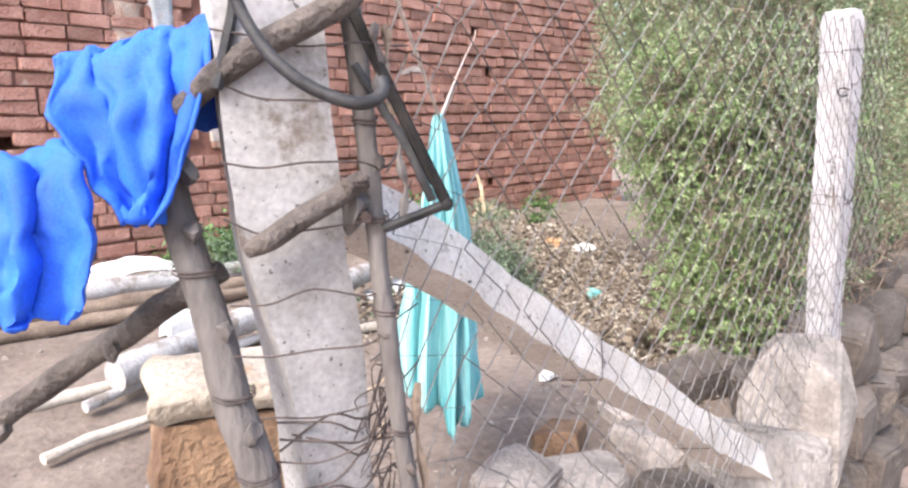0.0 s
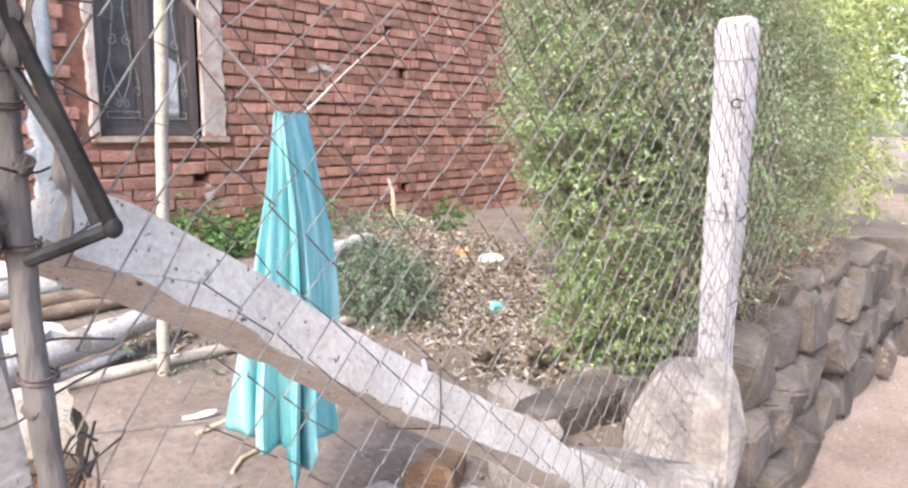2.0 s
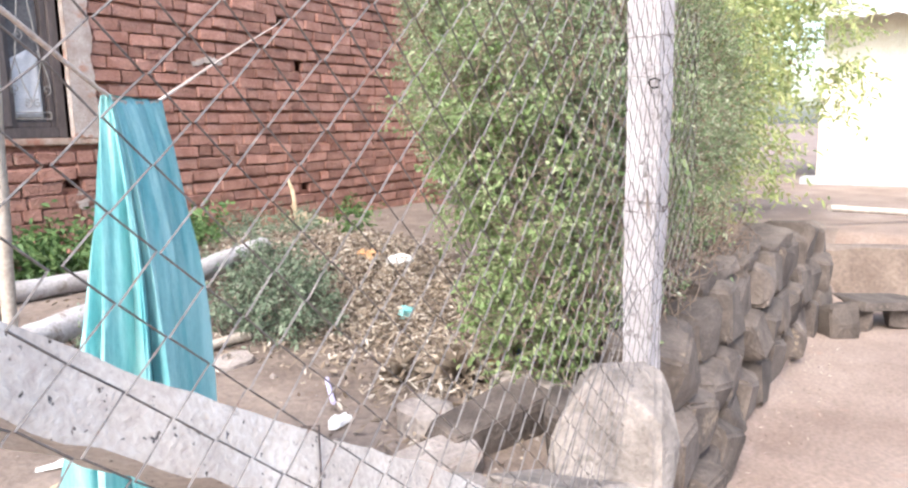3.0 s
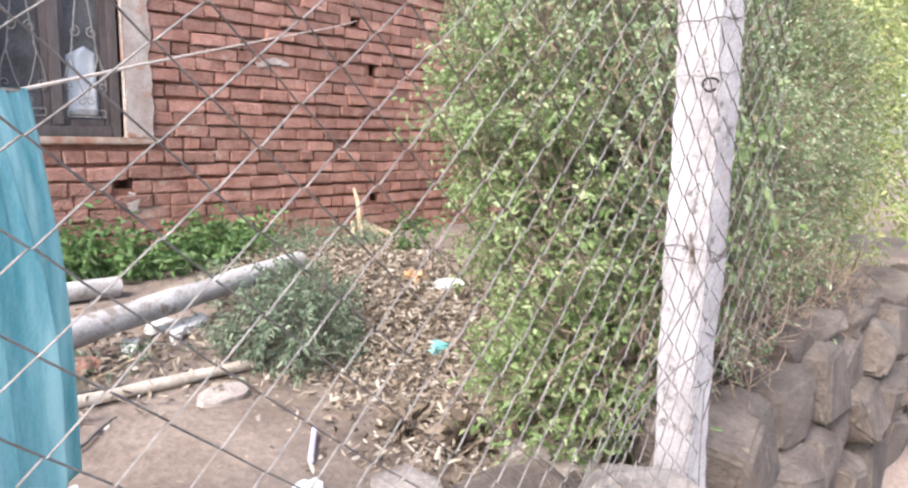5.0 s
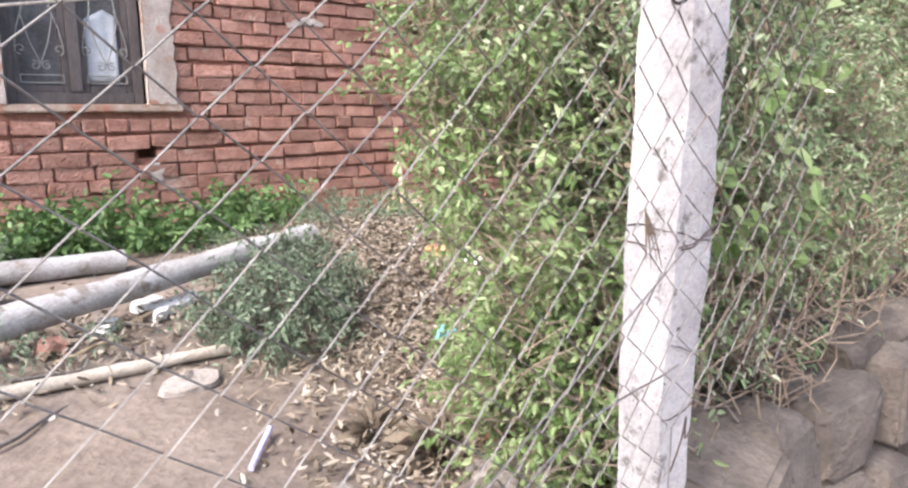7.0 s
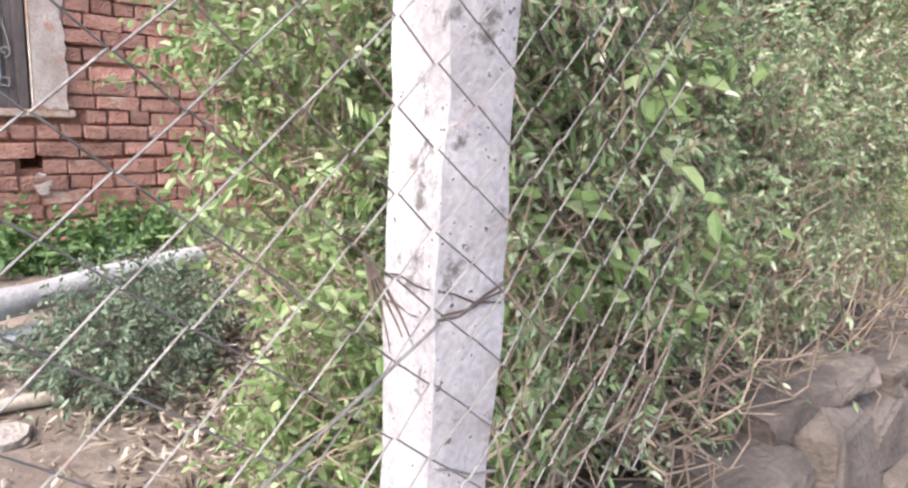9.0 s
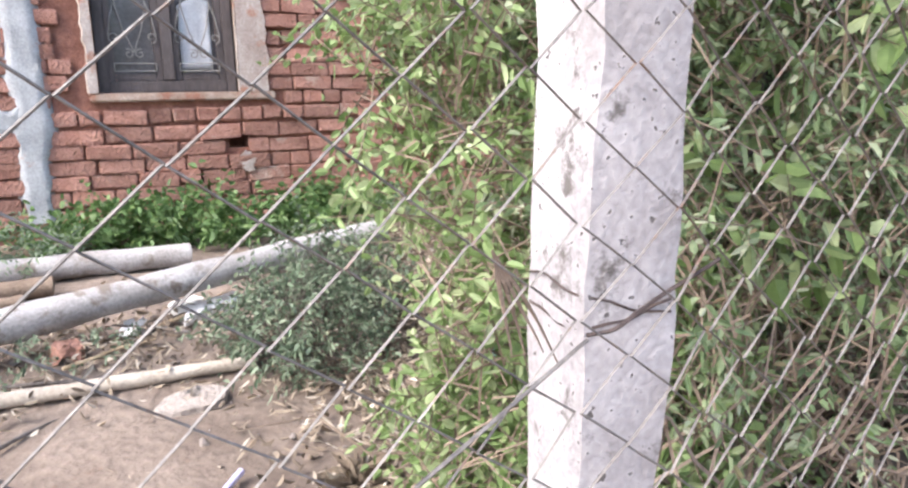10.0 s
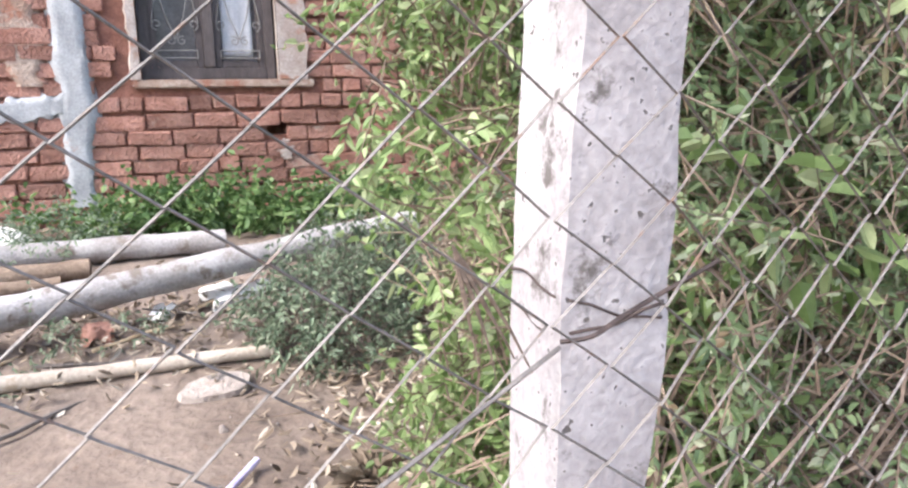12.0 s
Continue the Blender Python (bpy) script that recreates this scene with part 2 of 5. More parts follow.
# ---- building helpers ----
def thing(name, loc, label, category, group="", kind=""):
    """An Empty at the base of a thing; its parts are made in world metres."""
    ob = new(name)
    ob.empty_display_size = 0.1
    ob.location = loc
    return tagged(ob, label, category, group, kind)


def link(name, me, material, parent, label="", kind=""):
    ob = new(name, me)
    me.materials.append(material)
    if parent:
        ob.parent = parent
        if parent.type == 'EMPTY':
            ob.matrix_parent_inverse = Matrix.Translation(-parent.location)
    return tagged(ob, label, "", "", kind)


def smooth(me, angle=None):
    me.polygons.foreach_set("use_smooth", [True] * len(me.polygons))
    if angle:
        me.set_sharp_from_angle(angle=radians(angle))


def part(name, bm, material, parent, label="", kind="", soft=None):
    me = bpy.data.meshes.new(name)
    bm.to_mesh(me)
    bm.free()
    if soft:
        smooth(me, soft)
    return link(name, me, material, parent, label, kind)


def raw(name, verts, faces, material, parent, label="", kind="", soft=None):
    me = bpy.data.meshes.new(name)
    me.from_pydata([tuple(v) for v in verts], [], [tuple(f) for f in faces])
    me.update()
    if soft:
        smooth(me, soft)
    return link(name, me, material, parent, label, kind)


def add_box(bm, a, b, bevel=0.0):
    g = bmesh.ops.create_cube(bm, size=1)
    for v in g["verts"]:
        v.co = Vector([a[i] + (v.co[i] + 0.5) * (b[i] - a[i]) for i in range(3)])
    if bevel:
        bmesh.ops.bevel(bm, geom=list({e for v in g["verts"] for e in v.link_edges}), offset=bevel, segments=2, affect='EDGES')


def box_part(name, a, b, material, parent, label="", bevel=0.0, kind=""):
    bm = bmesh.new()
    add_box(bm, a, b, bevel)
    return part(name, bm, material, parent, label, kind)


def tube(points, radius, sides=6, wobble=0.0, cap=True):
    """Vertices and faces of a round bar along points; radius may be a number or one per point."""
    p = np.array(points, float)
    n = len(p)
    r = np.full(n, radius, float) if np.isscalar(radius) else np.array(radius, float)
    t = np.gradient(p, axis=0)
    t /= np.linalg.norm(t, axis=1)[:, None] + 1e-9
    ref = np.array([0.0, 0.0, 1.0]) if abs(t[:, 2]).mean() < 0.8 else np.array([0.0, 1.0, 0.0])
    u = np.cross(t, ref); u /= np.linalg.norm(u, axis=1)[:, None] + 1e-9
    w = np.cross(t, u)
    a = np.arange(sides) * 2 * np.pi / sides
    v = p[:, None] + r[:, None, None] * (np.cos(a)[None, :, None] * u[:, None] + np.sin(a)[None, :, None] * w[:, None])
    v = v.reshape(-1, 3)
    if wobble:
        v = np.array([q + wobble * np.array(noise.noise_vector(Vector(q * 9))) + 0.4 * wobble * np.array(noise.noise_vector(Vector(q * 31))) for q in v])
    f = []
    for i in range(n - 1):
        for k in range(sides):
            k2 = (k + 1) % sides
            f.append((i * sides + k, i * sides + k2, (i + 1) * sides + k2, (i + 1) * sides + k))
    if cap:
        f.append(tuple(range(sides))[::-1])
        f.append(tuple(range((n - 1) * sides, n * sides)))
    return v, f


def curve_points(points, n=24):
    """A smooth Catmull-Rom line through points."""
    p = [np.array(q, float) for q in points]
    p = [2 * p[0] - p[1]] + p + [2 * p[-1] - p[-2]]
    out = []
    segs = len(p) - 3
    for i in range(segs):
        for k in range(max(2, n // segs)):
            s = k / max(2, n // segs)
            a, b, c, d = p[i:i + 4]
            out.append(0.5 * (2 * b + (c - a) * s + (2 * a - 5 * b + 4 * c - d) * s ** 2 + (3 * b - a - 3 * c + d) * s ** 3))
    out.append(p[-2])
    return np.array(out)


class Heap:
    """Collects many small pieces into one mesh."""
    def __init__(self):
        self.v, self.f, self.n = [], [], 0

    def add(self, v, f):
        self.v.extend(map(tuple, v))
        self.f.extend(tuple(i + self.n for i in q) for q in f)
        self.n += len(v)

    def link(self, name, material, parent, label="", kind="", soft=None):
        return raw(name, self.v, self.f, material, parent, label, kind, soft)


def leaf_arrays(base, along, side, length, width, fold=0.25, rng=None):
    """Pointed oval leaves of four triangles from arrays of foot, direction and side."""
    n = len(base)
    up = np.cross(along, side)
    L, W = length[:, None], width[:, None]
    droop = -0.25 * L * np.array([0, 0, 1.0])
    lift = up * W * fold
    v = np.stack([base, base + along * L * 0.28 + side * W * 0.46 + lift, base + along * L * 0.68 + side * W * 0.42 + lift + droop * 0.4, base + along * L + droop,
                  base + along * L * 0.68 - side * W * 0.42 + lift + droop * 0.4, base + along * L * 0.28 - side * W * 0.46 + lift], axis=1).reshape(-1, 3)
    k = np.arange(n)[:, None] * 6
    f = np.concatenate([k + np.array([[0, 1, 2, 3]]), k + np.array([[0, 3, 4, 5]])])
    return v, f


def unit(a):
    return a / (np.linalg.norm(a, axis=-1, keepdims=True) + 1e-9)


def foliage(blobs, twigs, per, length, width, twig_len, seed, material, parent, twig_material=None, name="crown", lift=0.25, keep=None):
    """Leaves in rows along many curved twigs that fill ellipsoids (x, y, z, rx, ry, rz)."""
    rng = np.random.default_rng(seed)
    b = np.array(blobs, float)
    vol = b[:, 3] * b[:, 4] * b[:, 5]
    pick = rng.choice(len(b), twigs, p=vol / vol.sum())
    d = unit(rng.normal(size=(twigs, 3)))
    r = rng.uniform(0.25, 1.0, twigs) ** 0.45
    start = b[pick, :3] + d * r[:, None] * b[pick, 3:]
    way = unit(d * 0.7 + rng.normal(size=(twigs, 3)) * 0.6 + np.array([0, 0, lift]))
    tl = twig_len * rng.uniform(0.5, 1.4, twigs)
    bend = unit(rng.normal(size=(twigs, 3))) * 0.35
    if keep is not None:
        ok = keep(start) & keep(start + way * tl[:, None])
        start, way, tl, bend = start[ok], way[ok], tl[ok], bend[ok]
    m = len(start)
    s = np.linspace(0.1, 1.0, per)[None, :] + rng.uniform(-0.03, 0.03, (m, per))
    pos = start[:, None] + (way[:, None] * s[..., None] + bend[:, None] * (s ** 2)[..., None]) * tl[:, None, None]
    tang = unit(way[:, None] + 2 * bend[:, None] * s[..., None])
    out = unit(np.cross(tang, rng.normal(size=(m, 1, 3)) + 0 * tang))
    flip = np.where(np.arange(per) % 2 == 0, 1.0, -1.0)[None, :, None]
    along = unit(tang * 0.7 + out * flip * 0.9 + rng.normal(size=pos.shape) * 0.3)
    side = unit(np.cross(along, rng.normal(size=pos.shape)))
    q = pos.reshape(-1, 3)
    k = len(q)
    v, f = leaf_arrays(q, along.reshape(-1, 3), side.reshape(-1, 3), length * rng.uniform(0.6, 1.3, k), width * rng.uniform(0.7, 1.2, k))
    raw(name, v, f, material, parent, "", "stuff")
    if twig_material:
        h = Heap()
        for i in range(m):
            pts = [start[i] + (way[i] * t + bend[i] * t * t) * tl[i] for t in (-0.35, 0.2, 0.6, 1.0)]
            h.add(*tube(pts, [0.0019, 0.0015, 0.0011, 0.0007], 3, cap=False))
        h.link("brushwood", twig_material, parent, "thin dry brown twigs", "stuff")


def rough_column(sections, per_side=5, jitter=0.004, seed=3):
    """A hewn stone bar: sections are (centre, half u, half v) with vectors; edges chipped by noise."""
    v, f = [], []
    ring = []
    for k in range(4):
        for i in range(per_side):
            s = -1 + 2 * i / per_side
            ring.append([(s, -1), (1, s), (-s, 1), (-1, -s)][k])
    n = len(ring)
    for j, (c, u, w) in enumerate(sections):
        for a, b in ring:
            corner = max(0.0, abs(a) + abs(b) - 1.5)
            q = Vector(c) + Vector(u) * a * (1 - 0.04 * corner) + Vector(w) * b * (1 - 0.04 * corner)
            off = noise.noise_vector(q * 11 + Vector((seed, 0, 0))) * jitter * 1.4 + noise.noise_vector(q * 37) * jitter * 0.8
            v.append(q + off)
    for j in range(len(sections) - 1):
        for k in range(n):
            k2 = (k + 1) % n
            f.append((j * n + k, j * n + k2, (j + 1) * n + k2, (j + 1) * n + k))
    f.append(tuple(range(n))[::-1])
    f.append(tuple(range((len(sections) - 1) * n, len(sections) * n)))
    return v, f


def stone_mesh(size, seed, cuts=10, rough=0.05, level=3):
    """An angular field stone about the origin."""
    rng = np.random.default_rng(seed)
    bm = bmesh.new()
    bmesh.ops.create_icosphere(bm, subdivisions=level, radius=1)
    planes = [(Vector(unit(rng.normal(size=3))), rng.uniform(0.42, 0.68)) for _ in range(cuts + 5)]
    for v in bm.verts:
        for nrm, d in planes:
            e = v.co.dot(nrm) - d
            if e > 0:
                v.co -= nrm * e
        v.co += noise.noise_vector(v.co * 2.3 + Vector((seed * 3.1, 0, 0))) * rough * 0.45 + noise.noise_vector(v.co * 7 + Vector((0, seed, 0))) * rough * 0.4
        v.co = Vector((v.co.x * size[0], v.co.y * size[1], v.co.z * size[2])) * 1.55
    me = bpy.data.meshes.new("stone")
    bm.to_mesh(me)
    bm.free()
    smooth(me, 18)
    return me


def block_mesh(size, seed, extra=9, top=1.0, lean=0.0):
    """A broken field stone about the origin: the hull of a skewed box with worn edges, narrowed and leaning towards its top."""
    rng = np.random.default_rng(seed)
    pts = [np.array(c) * rng.uniform(0.62, 1.05, 3) for c in itertools.product((-1, 1), repeat=3)]
    for _ in range(extra):
        q = rng.uniform(-0.75, 0.75, 3)
        k = rng.integers(3)
        q[k] = rng.choice((-1, 1)) * rng.uniform(0.9, 1.12)
        pts.append(q)
    pts = [np.array([q[0] * (1 + (top - 1) * max(q[2], 0)) + lean * q[2], q[1] * (1 + (top - 1) * max(q[2], 0)), q[2]]) for q in pts]
    bm = bmesh.new()
    for q in pts:
        bm.verts.new(Vector(q * np.array(size)))
    out = bmesh.ops.convex_hull(bm, input=bm.verts[:])
    bmesh.ops.delete(bm, geom=list({g for g in out["geom_interior"] + out["geom_unused"] if g.is_valid}), context='VERTS')
    bmesh.ops.dissolve_limit(bm, angle_limit=radians(9), verts=bm.verts[:], edges=bm.edges[:])
    bmesh.ops.bevel(bm, geom=bm.edges[:], offset=min(size) * 0.09, segments=3, affect='EDGES', clamp_overlap=True)
    me = bpy.data.meshes.new("stone")
    bm.to_mesh(me)
    bm.free()
    smooth(me, 32)
    return me


def place_stone(name, me, material, loc, rot, label, group, parent=None):
    ob = new(name, me)
    if not me.materials:
        me.materials.append(material)
    ob.matrix_world = pose(*loc, *rot)
    if parent:
        ob.parent = parent
        return ob
    return tagged(ob, label, "stone", group)


# ---- ground ----
def smoothstep(a, b, x):
    s = np.clip((x - a) / (b - a), 0, 1)
    return s * s * (3 - 2 * s)


def yard(x, y):
    """Height of the earth behind the fence."""
    z = np.interp(y, (1.3, 2.0, 2.9, 3.35, 4.2, 5.0), (0.44, 0.48, 0.51, 0.60, 0.655, 0.69))
    z = z + 0.11 * np.exp(-((x - 4.2) / 0.9) ** 2 - ((y - 3.7) / 0.8) ** 2) + 0.09 * np.exp(-((x - 3.4) / 0.45) ** 2 - ((y - 1.75) / 0.35) ** 2)
    return z


def earth(x, y):
    """One sheet: the road, the step up to the yard, and the land beyond."""
    edge = np.interp(x, (-2, 1.0, 1.9, 2.5, 2.9, 4.0, 6.5, 9.0), (1.15, 1.2, 1.45, 1.42, 1.3, 1.32, 1.25, 1.2))
    up = smoothstep(edge - 0.16, edge + 0.06, y)
    far = 1 - smoothstep(7.0, 9.5, x)
    rise = 0.40 * smoothstep(8.3, 8.8, x) * smoothstep(-6, -4, y)
    z = yard(np.clip(x, -2, 9), np.clip(y, 1.3, 5.0)) * up * far + rise * (1 - up * far)
    return z


def build_ground():
    xs = np.concatenate([[-400, -120, -40, -12, -5], np.arange(-2, 9.0, 0.06), np.arange(9.2, 16, 0.4), [18, 24, 40, 120, 400]])
    ys = np.concatenate([[-400, -120, -40, -12, -5, -2.5], np.arange(-1.5, 5.2, 0.06), [5.6, 6.5, 8, 12, 24, 40, 120, 400]])
    X, Y = np.meshgrid(xs, ys)
    Z = earth(X, Y)
    V = np.stack([X, Y, Z], -1).reshape(-1, 3)
    rough_zone = (V[:, 0] > -2) & (V[:, 0] < 9) & (V[:, 1] > -1.5) & (V[:, 1] < 5.1)
    for i in np.nonzero(rough_zone)[0]:
        q = Vector(V[i])
        V[i, 2] += 0.012 * noise.noise(q * 3.0) + 0.006 * noise.noise(q * 11.0)
    nx = len(xs)
    F = [(j * nx + i, j * nx + i + 1, (j + 1) * nx + i + 1, (j + 1) * nx + i) for j in range(len(ys) - 1) for i in range(nx - 1)]
    ob = raw("ground", V, F, SOIL, None, soft=60)
    tagged(ob, "bare pinkish trodden earth of a yard", "ground", "", "structure")
    ob.data.materials.append(ROAD)
    for p in ob.data.polygons:
        c = p.center
        if c.y < 1.2 or c.x > 9:
            p.material_index = 1


build_ground()


# ---- brick house ----
WY = 5.0            # face of the wall
PITCH = 0.085
BASE = 0.515
WIN = (2.73, 3.44, 1.45, 2.62)
HOLES = ((5.455, 2.0, 0.085), (5.47, 1.0, 0.043), (3.42, 1.18, 0.043), (1.49, 1.47, 0.043), (5.27, 2.36, 0.043))   # x, z, half height

wall = tagged(new("wall_back"), "rough red brick house wall with recessed mud joints", "wall", "", "structure")


def wall_core():
    bm = bmesh.new()
    x0, x1, z0, z1 = -1.6, 7.5, 0.2, 3.3
    xs = sorted({x0, x1, WIN[0], WIN[1], *(h[0] - 0.055 for h in HOLES), *(h[0] + 0.055 for h in HOLES)})
    zs = sorted({z0, z1, WIN[2], WIN[3], *(h[1] - h[2] for h in HOLES), *(h[1] + h[2] for h in HOLES)})
    for a, b in zip(xs, xs[1:]):
        for c, d in zip(zs, zs[1:]):
            x, z = (a + b) / 2, (c + d) / 2
            if WIN[0] < x < WIN[1] and WIN[2] < z < WIN[3]:
                continue
            deep = any(abs(x - h[0]) < 0.055 and abs(z - h[1]) < h[2] for h in HOLES)
            add_box(bm, (a, WY + (0.19 if deep else 0.028), c), (b, WY + 0.23, d))
    part("mortar", bm, MORTAR, wall, "reddish mud mortar, darkened in colour for joint shade")
    for name, a, b in (("wall_side", (7.27, WY + 0.23, 0.2), (7.5, 9.0, 3.3)), ("wall_end", (-1.6, WY + 0.23, 0.2), (-1.37, 9.0, 3.3)),
                       ("wall_rear", (-1.6, 9.0, 0.2), (7.5, 9.23, 3.3))):
        tagged(box_part(name, a, b, BRICK_REST, None), "plain red brick wall of the house", "wall", "", "structure")
    tagged(box_part("ceiling", (-1.8, WY - 0.1, 3.3), (7.7, 9.4, 3.42), CEMENT, None), "flat cement roof slab", "ceiling", "", "structure")
    tagged(box_part("floor", (-1.37, WY + 0.23, 0.6), (7.27, 9.0, 0.7), ROOM, None), "dim room floor", "floor", "", "structure")


wall_core()


def brick_mesh(length, seed):
    rng = np.random.default_rng(seed)
    bm = bmesh.new()
    h, d = PITCH - 0.0115, 0.05
    add_box(bm, (-length / 2, -0.0, -h / 2), (length / 2, d, h / 2), 0.006)
    for v in bm.verts:
        v.co += Vector(rng.uniform(-0.0042, 0.0042, 3))
        v.co.z += 0.003 * math.sin(v.co.x * 17 + seed)
    me = bpy.data.meshes.new("brick")
    bm.to_mesh(me)
    bm.free()
    return me


BRICK_LEN = (0.20, 0.215, 0.225, 0.235, 0.245, 0.105, 0.115)
brick_meshes = [brick_mesh(L, 40 + i) for i, L in enumerate(BRICK_LEN * 2)]
brick_list = []          # (x, z, mesh index, tilt, proud)


def lay_bricks():
    rng = random.Random(11)
    for c in range(33):
        z = BASE + (c + 0.5) * PITCH
        x = -1.6 + rng.uniform(0, 0.2)
        small = abs(z - (WIN[2] - 0.13)) < PITCH / 2
        while x < 7.45:
            k = rng.choice((0, 1, 2, 3, 4, 2, 3, 5)) if not small else rng.choice((5, 6, 5, 6, 1))
            if rng.random() < 0.5:
                k += 7
            L = BRICK_LEN[k % 7]
            a, b = x, x + L
            zz = z + 0.008 * math.sin(a * 1.3 + c) + rng.uniform(-0.0035, 0.0035)
            clear = not (b > WIN[0] - 0.05 and a < WIN[1] + 0.02 and zz > WIN[2] - 0.05 and zz < WIN[3] + 0.04)
            for hx, hz, hh in HOLES:
                if abs(zz - hz) < hh and a < hx < b:
                    clear = False
                    if L > 0.15:
                        k2 = 5 if hx - a > L / 2 else 6
                        cx = a + 0.055 if hx - a > L / 2 else b - 0.055
                        brick_list.append((cx, zz, k2, 0.0, 0.0))
            if clear:
                brick_list.append(((a + b) / 2, zz, k, rng.uniform(-1.2, 1.2), rng.uniform(-0.008, 0.007)))
            x = b + rng.uniform(0.005, 0.012)


lay_bricks()


# ---- window ----
window = tagged(new("window_1"), "dark wooden window with a painted scroll grill and worn plaster edges", "window", "", "structure")


def scroll(cx, cz, r, turns, start, hand):
    pts = []
    for i in range(26):
        s = i / 25
        a = start + hand * s * turns * 2 * math.pi
        pts.append((cx + r * (1 - 0.75 * s) * math.cos(a), WY + 0.075, cz + r * (1 - 0.75 * s) * math.sin(a)))
    return pts


def build_window():
    x0, x1, z0, z1 = WIN
    yf, yb = WY + 0.06, WY + 0.13
    for name, a, b in (("frame_side", (x0, yf, z0), (x0 + 0.055, yb, z1)), ("frame_side", (x1 - 0.055, yf, z0), (x1, yb, z1)),
                       ("frame_bottom", (x0 + 0.055, yf, z0), (x1 - 0.055, yb, z0 + 0.065)), ("frame_top", (x0 + 0.055, yf, z1 - 0.06), (x1 - 0.055, yb, z1)),
                       ("mullion", (3.055, yf - 0.004, z0 + 0.065), (3.115, yb, z1 - 0.06))):
        box_part(name, a, b, WINDOW_WOOD, window, "", 0.005)
    # reveal and sill of plaster
    box_part("sill", (x0 - 0.05, WY - 0.012, z0 - 0.045), (x1 + 0.20, WY + 0.13, z0), DULL, window, "worn cement sill", 0.008)
    h = Heap()
    for a, b, seed in ((x0 - 0.055, x0, 1), (x1, x1 + 0.17, 2)):
        n = 40
        v, f = [], []
        for j in range(n + 1):
            z = z0 - 0.0 + (z1 - z0) * j / n
            e = 0.022 * noise.noise(Vector((seed * 5.0, z * 7, 0))) + 0.012 * noise.noise(Vector((seed, z * 23, 4)))
            l, r = (a + e, b) if seed == 1 else (a, b + e)
            for q in ((l, WY + 0.02), (l + 0.006, WY - 0.012), (r - 0.006, WY - 0.012), (r, WY + 0.02 if seed == 2 else WY + 0.13)):
                v.append((q[0], q[1] + 0.003 * noise.noise(Vector((q[0] * 9, z * 14, 1))), z))
        for j in range(n):
            for k in range(3):
                f.append((j * 4 + k, j * 4 + k + 1, (j + 1) * 4 + k + 1, (j + 1) * 4 + k))
        h.add(v, f)
        h.add([(r, WY - 0.012, z0), (r, WY + 0.13, z0), (r, WY + 0.13, z1), (r, WY - 0.012, z1)] if seed == 1 else
              [(a, WY - 0.012, z0), (a, WY + 0.13, z0), (a, WY + 0.13, z1), (a, WY - 0.012, z1)], [(0, 1, 2, 3)])
    h.link("plaster_edge", PLASTER, window, "broken whitish plaster edge", "", 40)
    # shutters with glass, grill and the pale sheet behind
    for lo, hi in ((x0 + 0.055, 3.055), (3.115, x1 - 0.055)):
        shutter = None
        for a, b in (((lo, yf + 0.02, z0 + 0.065), (lo + 0.035, yb - 0.01, z1 - 0.06)), ((hi - 0.035, yf + 0.02, z0 + 0.065), (hi, yb - 0.01, z1 - 0.06)),
                     ((lo + 0.035, yf + 0.02, z0 + 0.065), (hi - 0.035, yb - 0.01, z0 + 0.10))):
            if shutter is None:
                shutter = box_part("shutter", a, b, WINDOW_WOOD, window, "", 0.004)
            else:
                box_part("rail", a, b, WINDOW_WOOD, shutter, "", 0.004)
        cx = (lo + hi) / 2
        bars = []
        for zz in (z0 + 0.115, z0 + 0.155):
            bars.append([(lo + 0.03, WY + 0.075, zz), (hi - 0.03, WY + 0.075, zz)])
        bars.append([(lo + 0.03, WY + 0.075, z0 + 0.115), (lo + 0.03, WY + 0.075, z0 + 0.155)])
        bars.append([(hi - 0.03, WY + 0.075, z0 + 0.115), (hi - 0.03, WY + 0.075, z0 + 0.155)])
        for sgn in (-1, 1):
            bars.append([(cx, WY + 0.075, z0 + 0.215), (cx + sgn * 0.045, WY + 0.075, z0 + 0.33), (cx + sgn * 0.075, WY + 0.075, z0 + 0.46)])
            bars.append(scroll(cx + sgn * 0.028, z0 + 0.205, 0.026, 1.2, math.pi / 2 - sgn * 0.4, sgn))
            bars.append(scroll(cx + sgn * 0.092, z0 + 0.29, 0.03, 1.1, -math.pi / 2, sgn))
            bars.append([(cx + sgn * 0.118, WY + 0.075, z0 + 0.30), (cx + sgn * 0.10, WY + 0.075, z0 + 0.40), (cx + sgn * 0.06, WY + 0.075, z0 + 0.52)])
            bars.append(scroll(cx + sgn * 0.05, z0 + 0.60, 0.035, 1.2, math.pi / 2, sgn))
            bars.append([(cx + sgn * 0.075, WY + 0.075, z0 + 0.46), (cx + sgn * 0.03, WY + 0.075, z0 + 0.8), (cx + sgn * 0.09, WY + 0.075, z1 - 0.08)])
        hp = Heap()
        for p in bars:
            hp.add(*tube(p, 0.0036, 5))
        hp.link("grill", GRILL, shutter, "white scrolled window grill")
    v, f = [], []
    for i in range(9):
        for j in range(12):
            v.append((3.16 + 0.165 * i / 8, WY + 0.115 + 0.004 * math.sin(i * 1.3), 1.575 + (0.40 - 0.012 * abs(i - 5)) * j / 11))
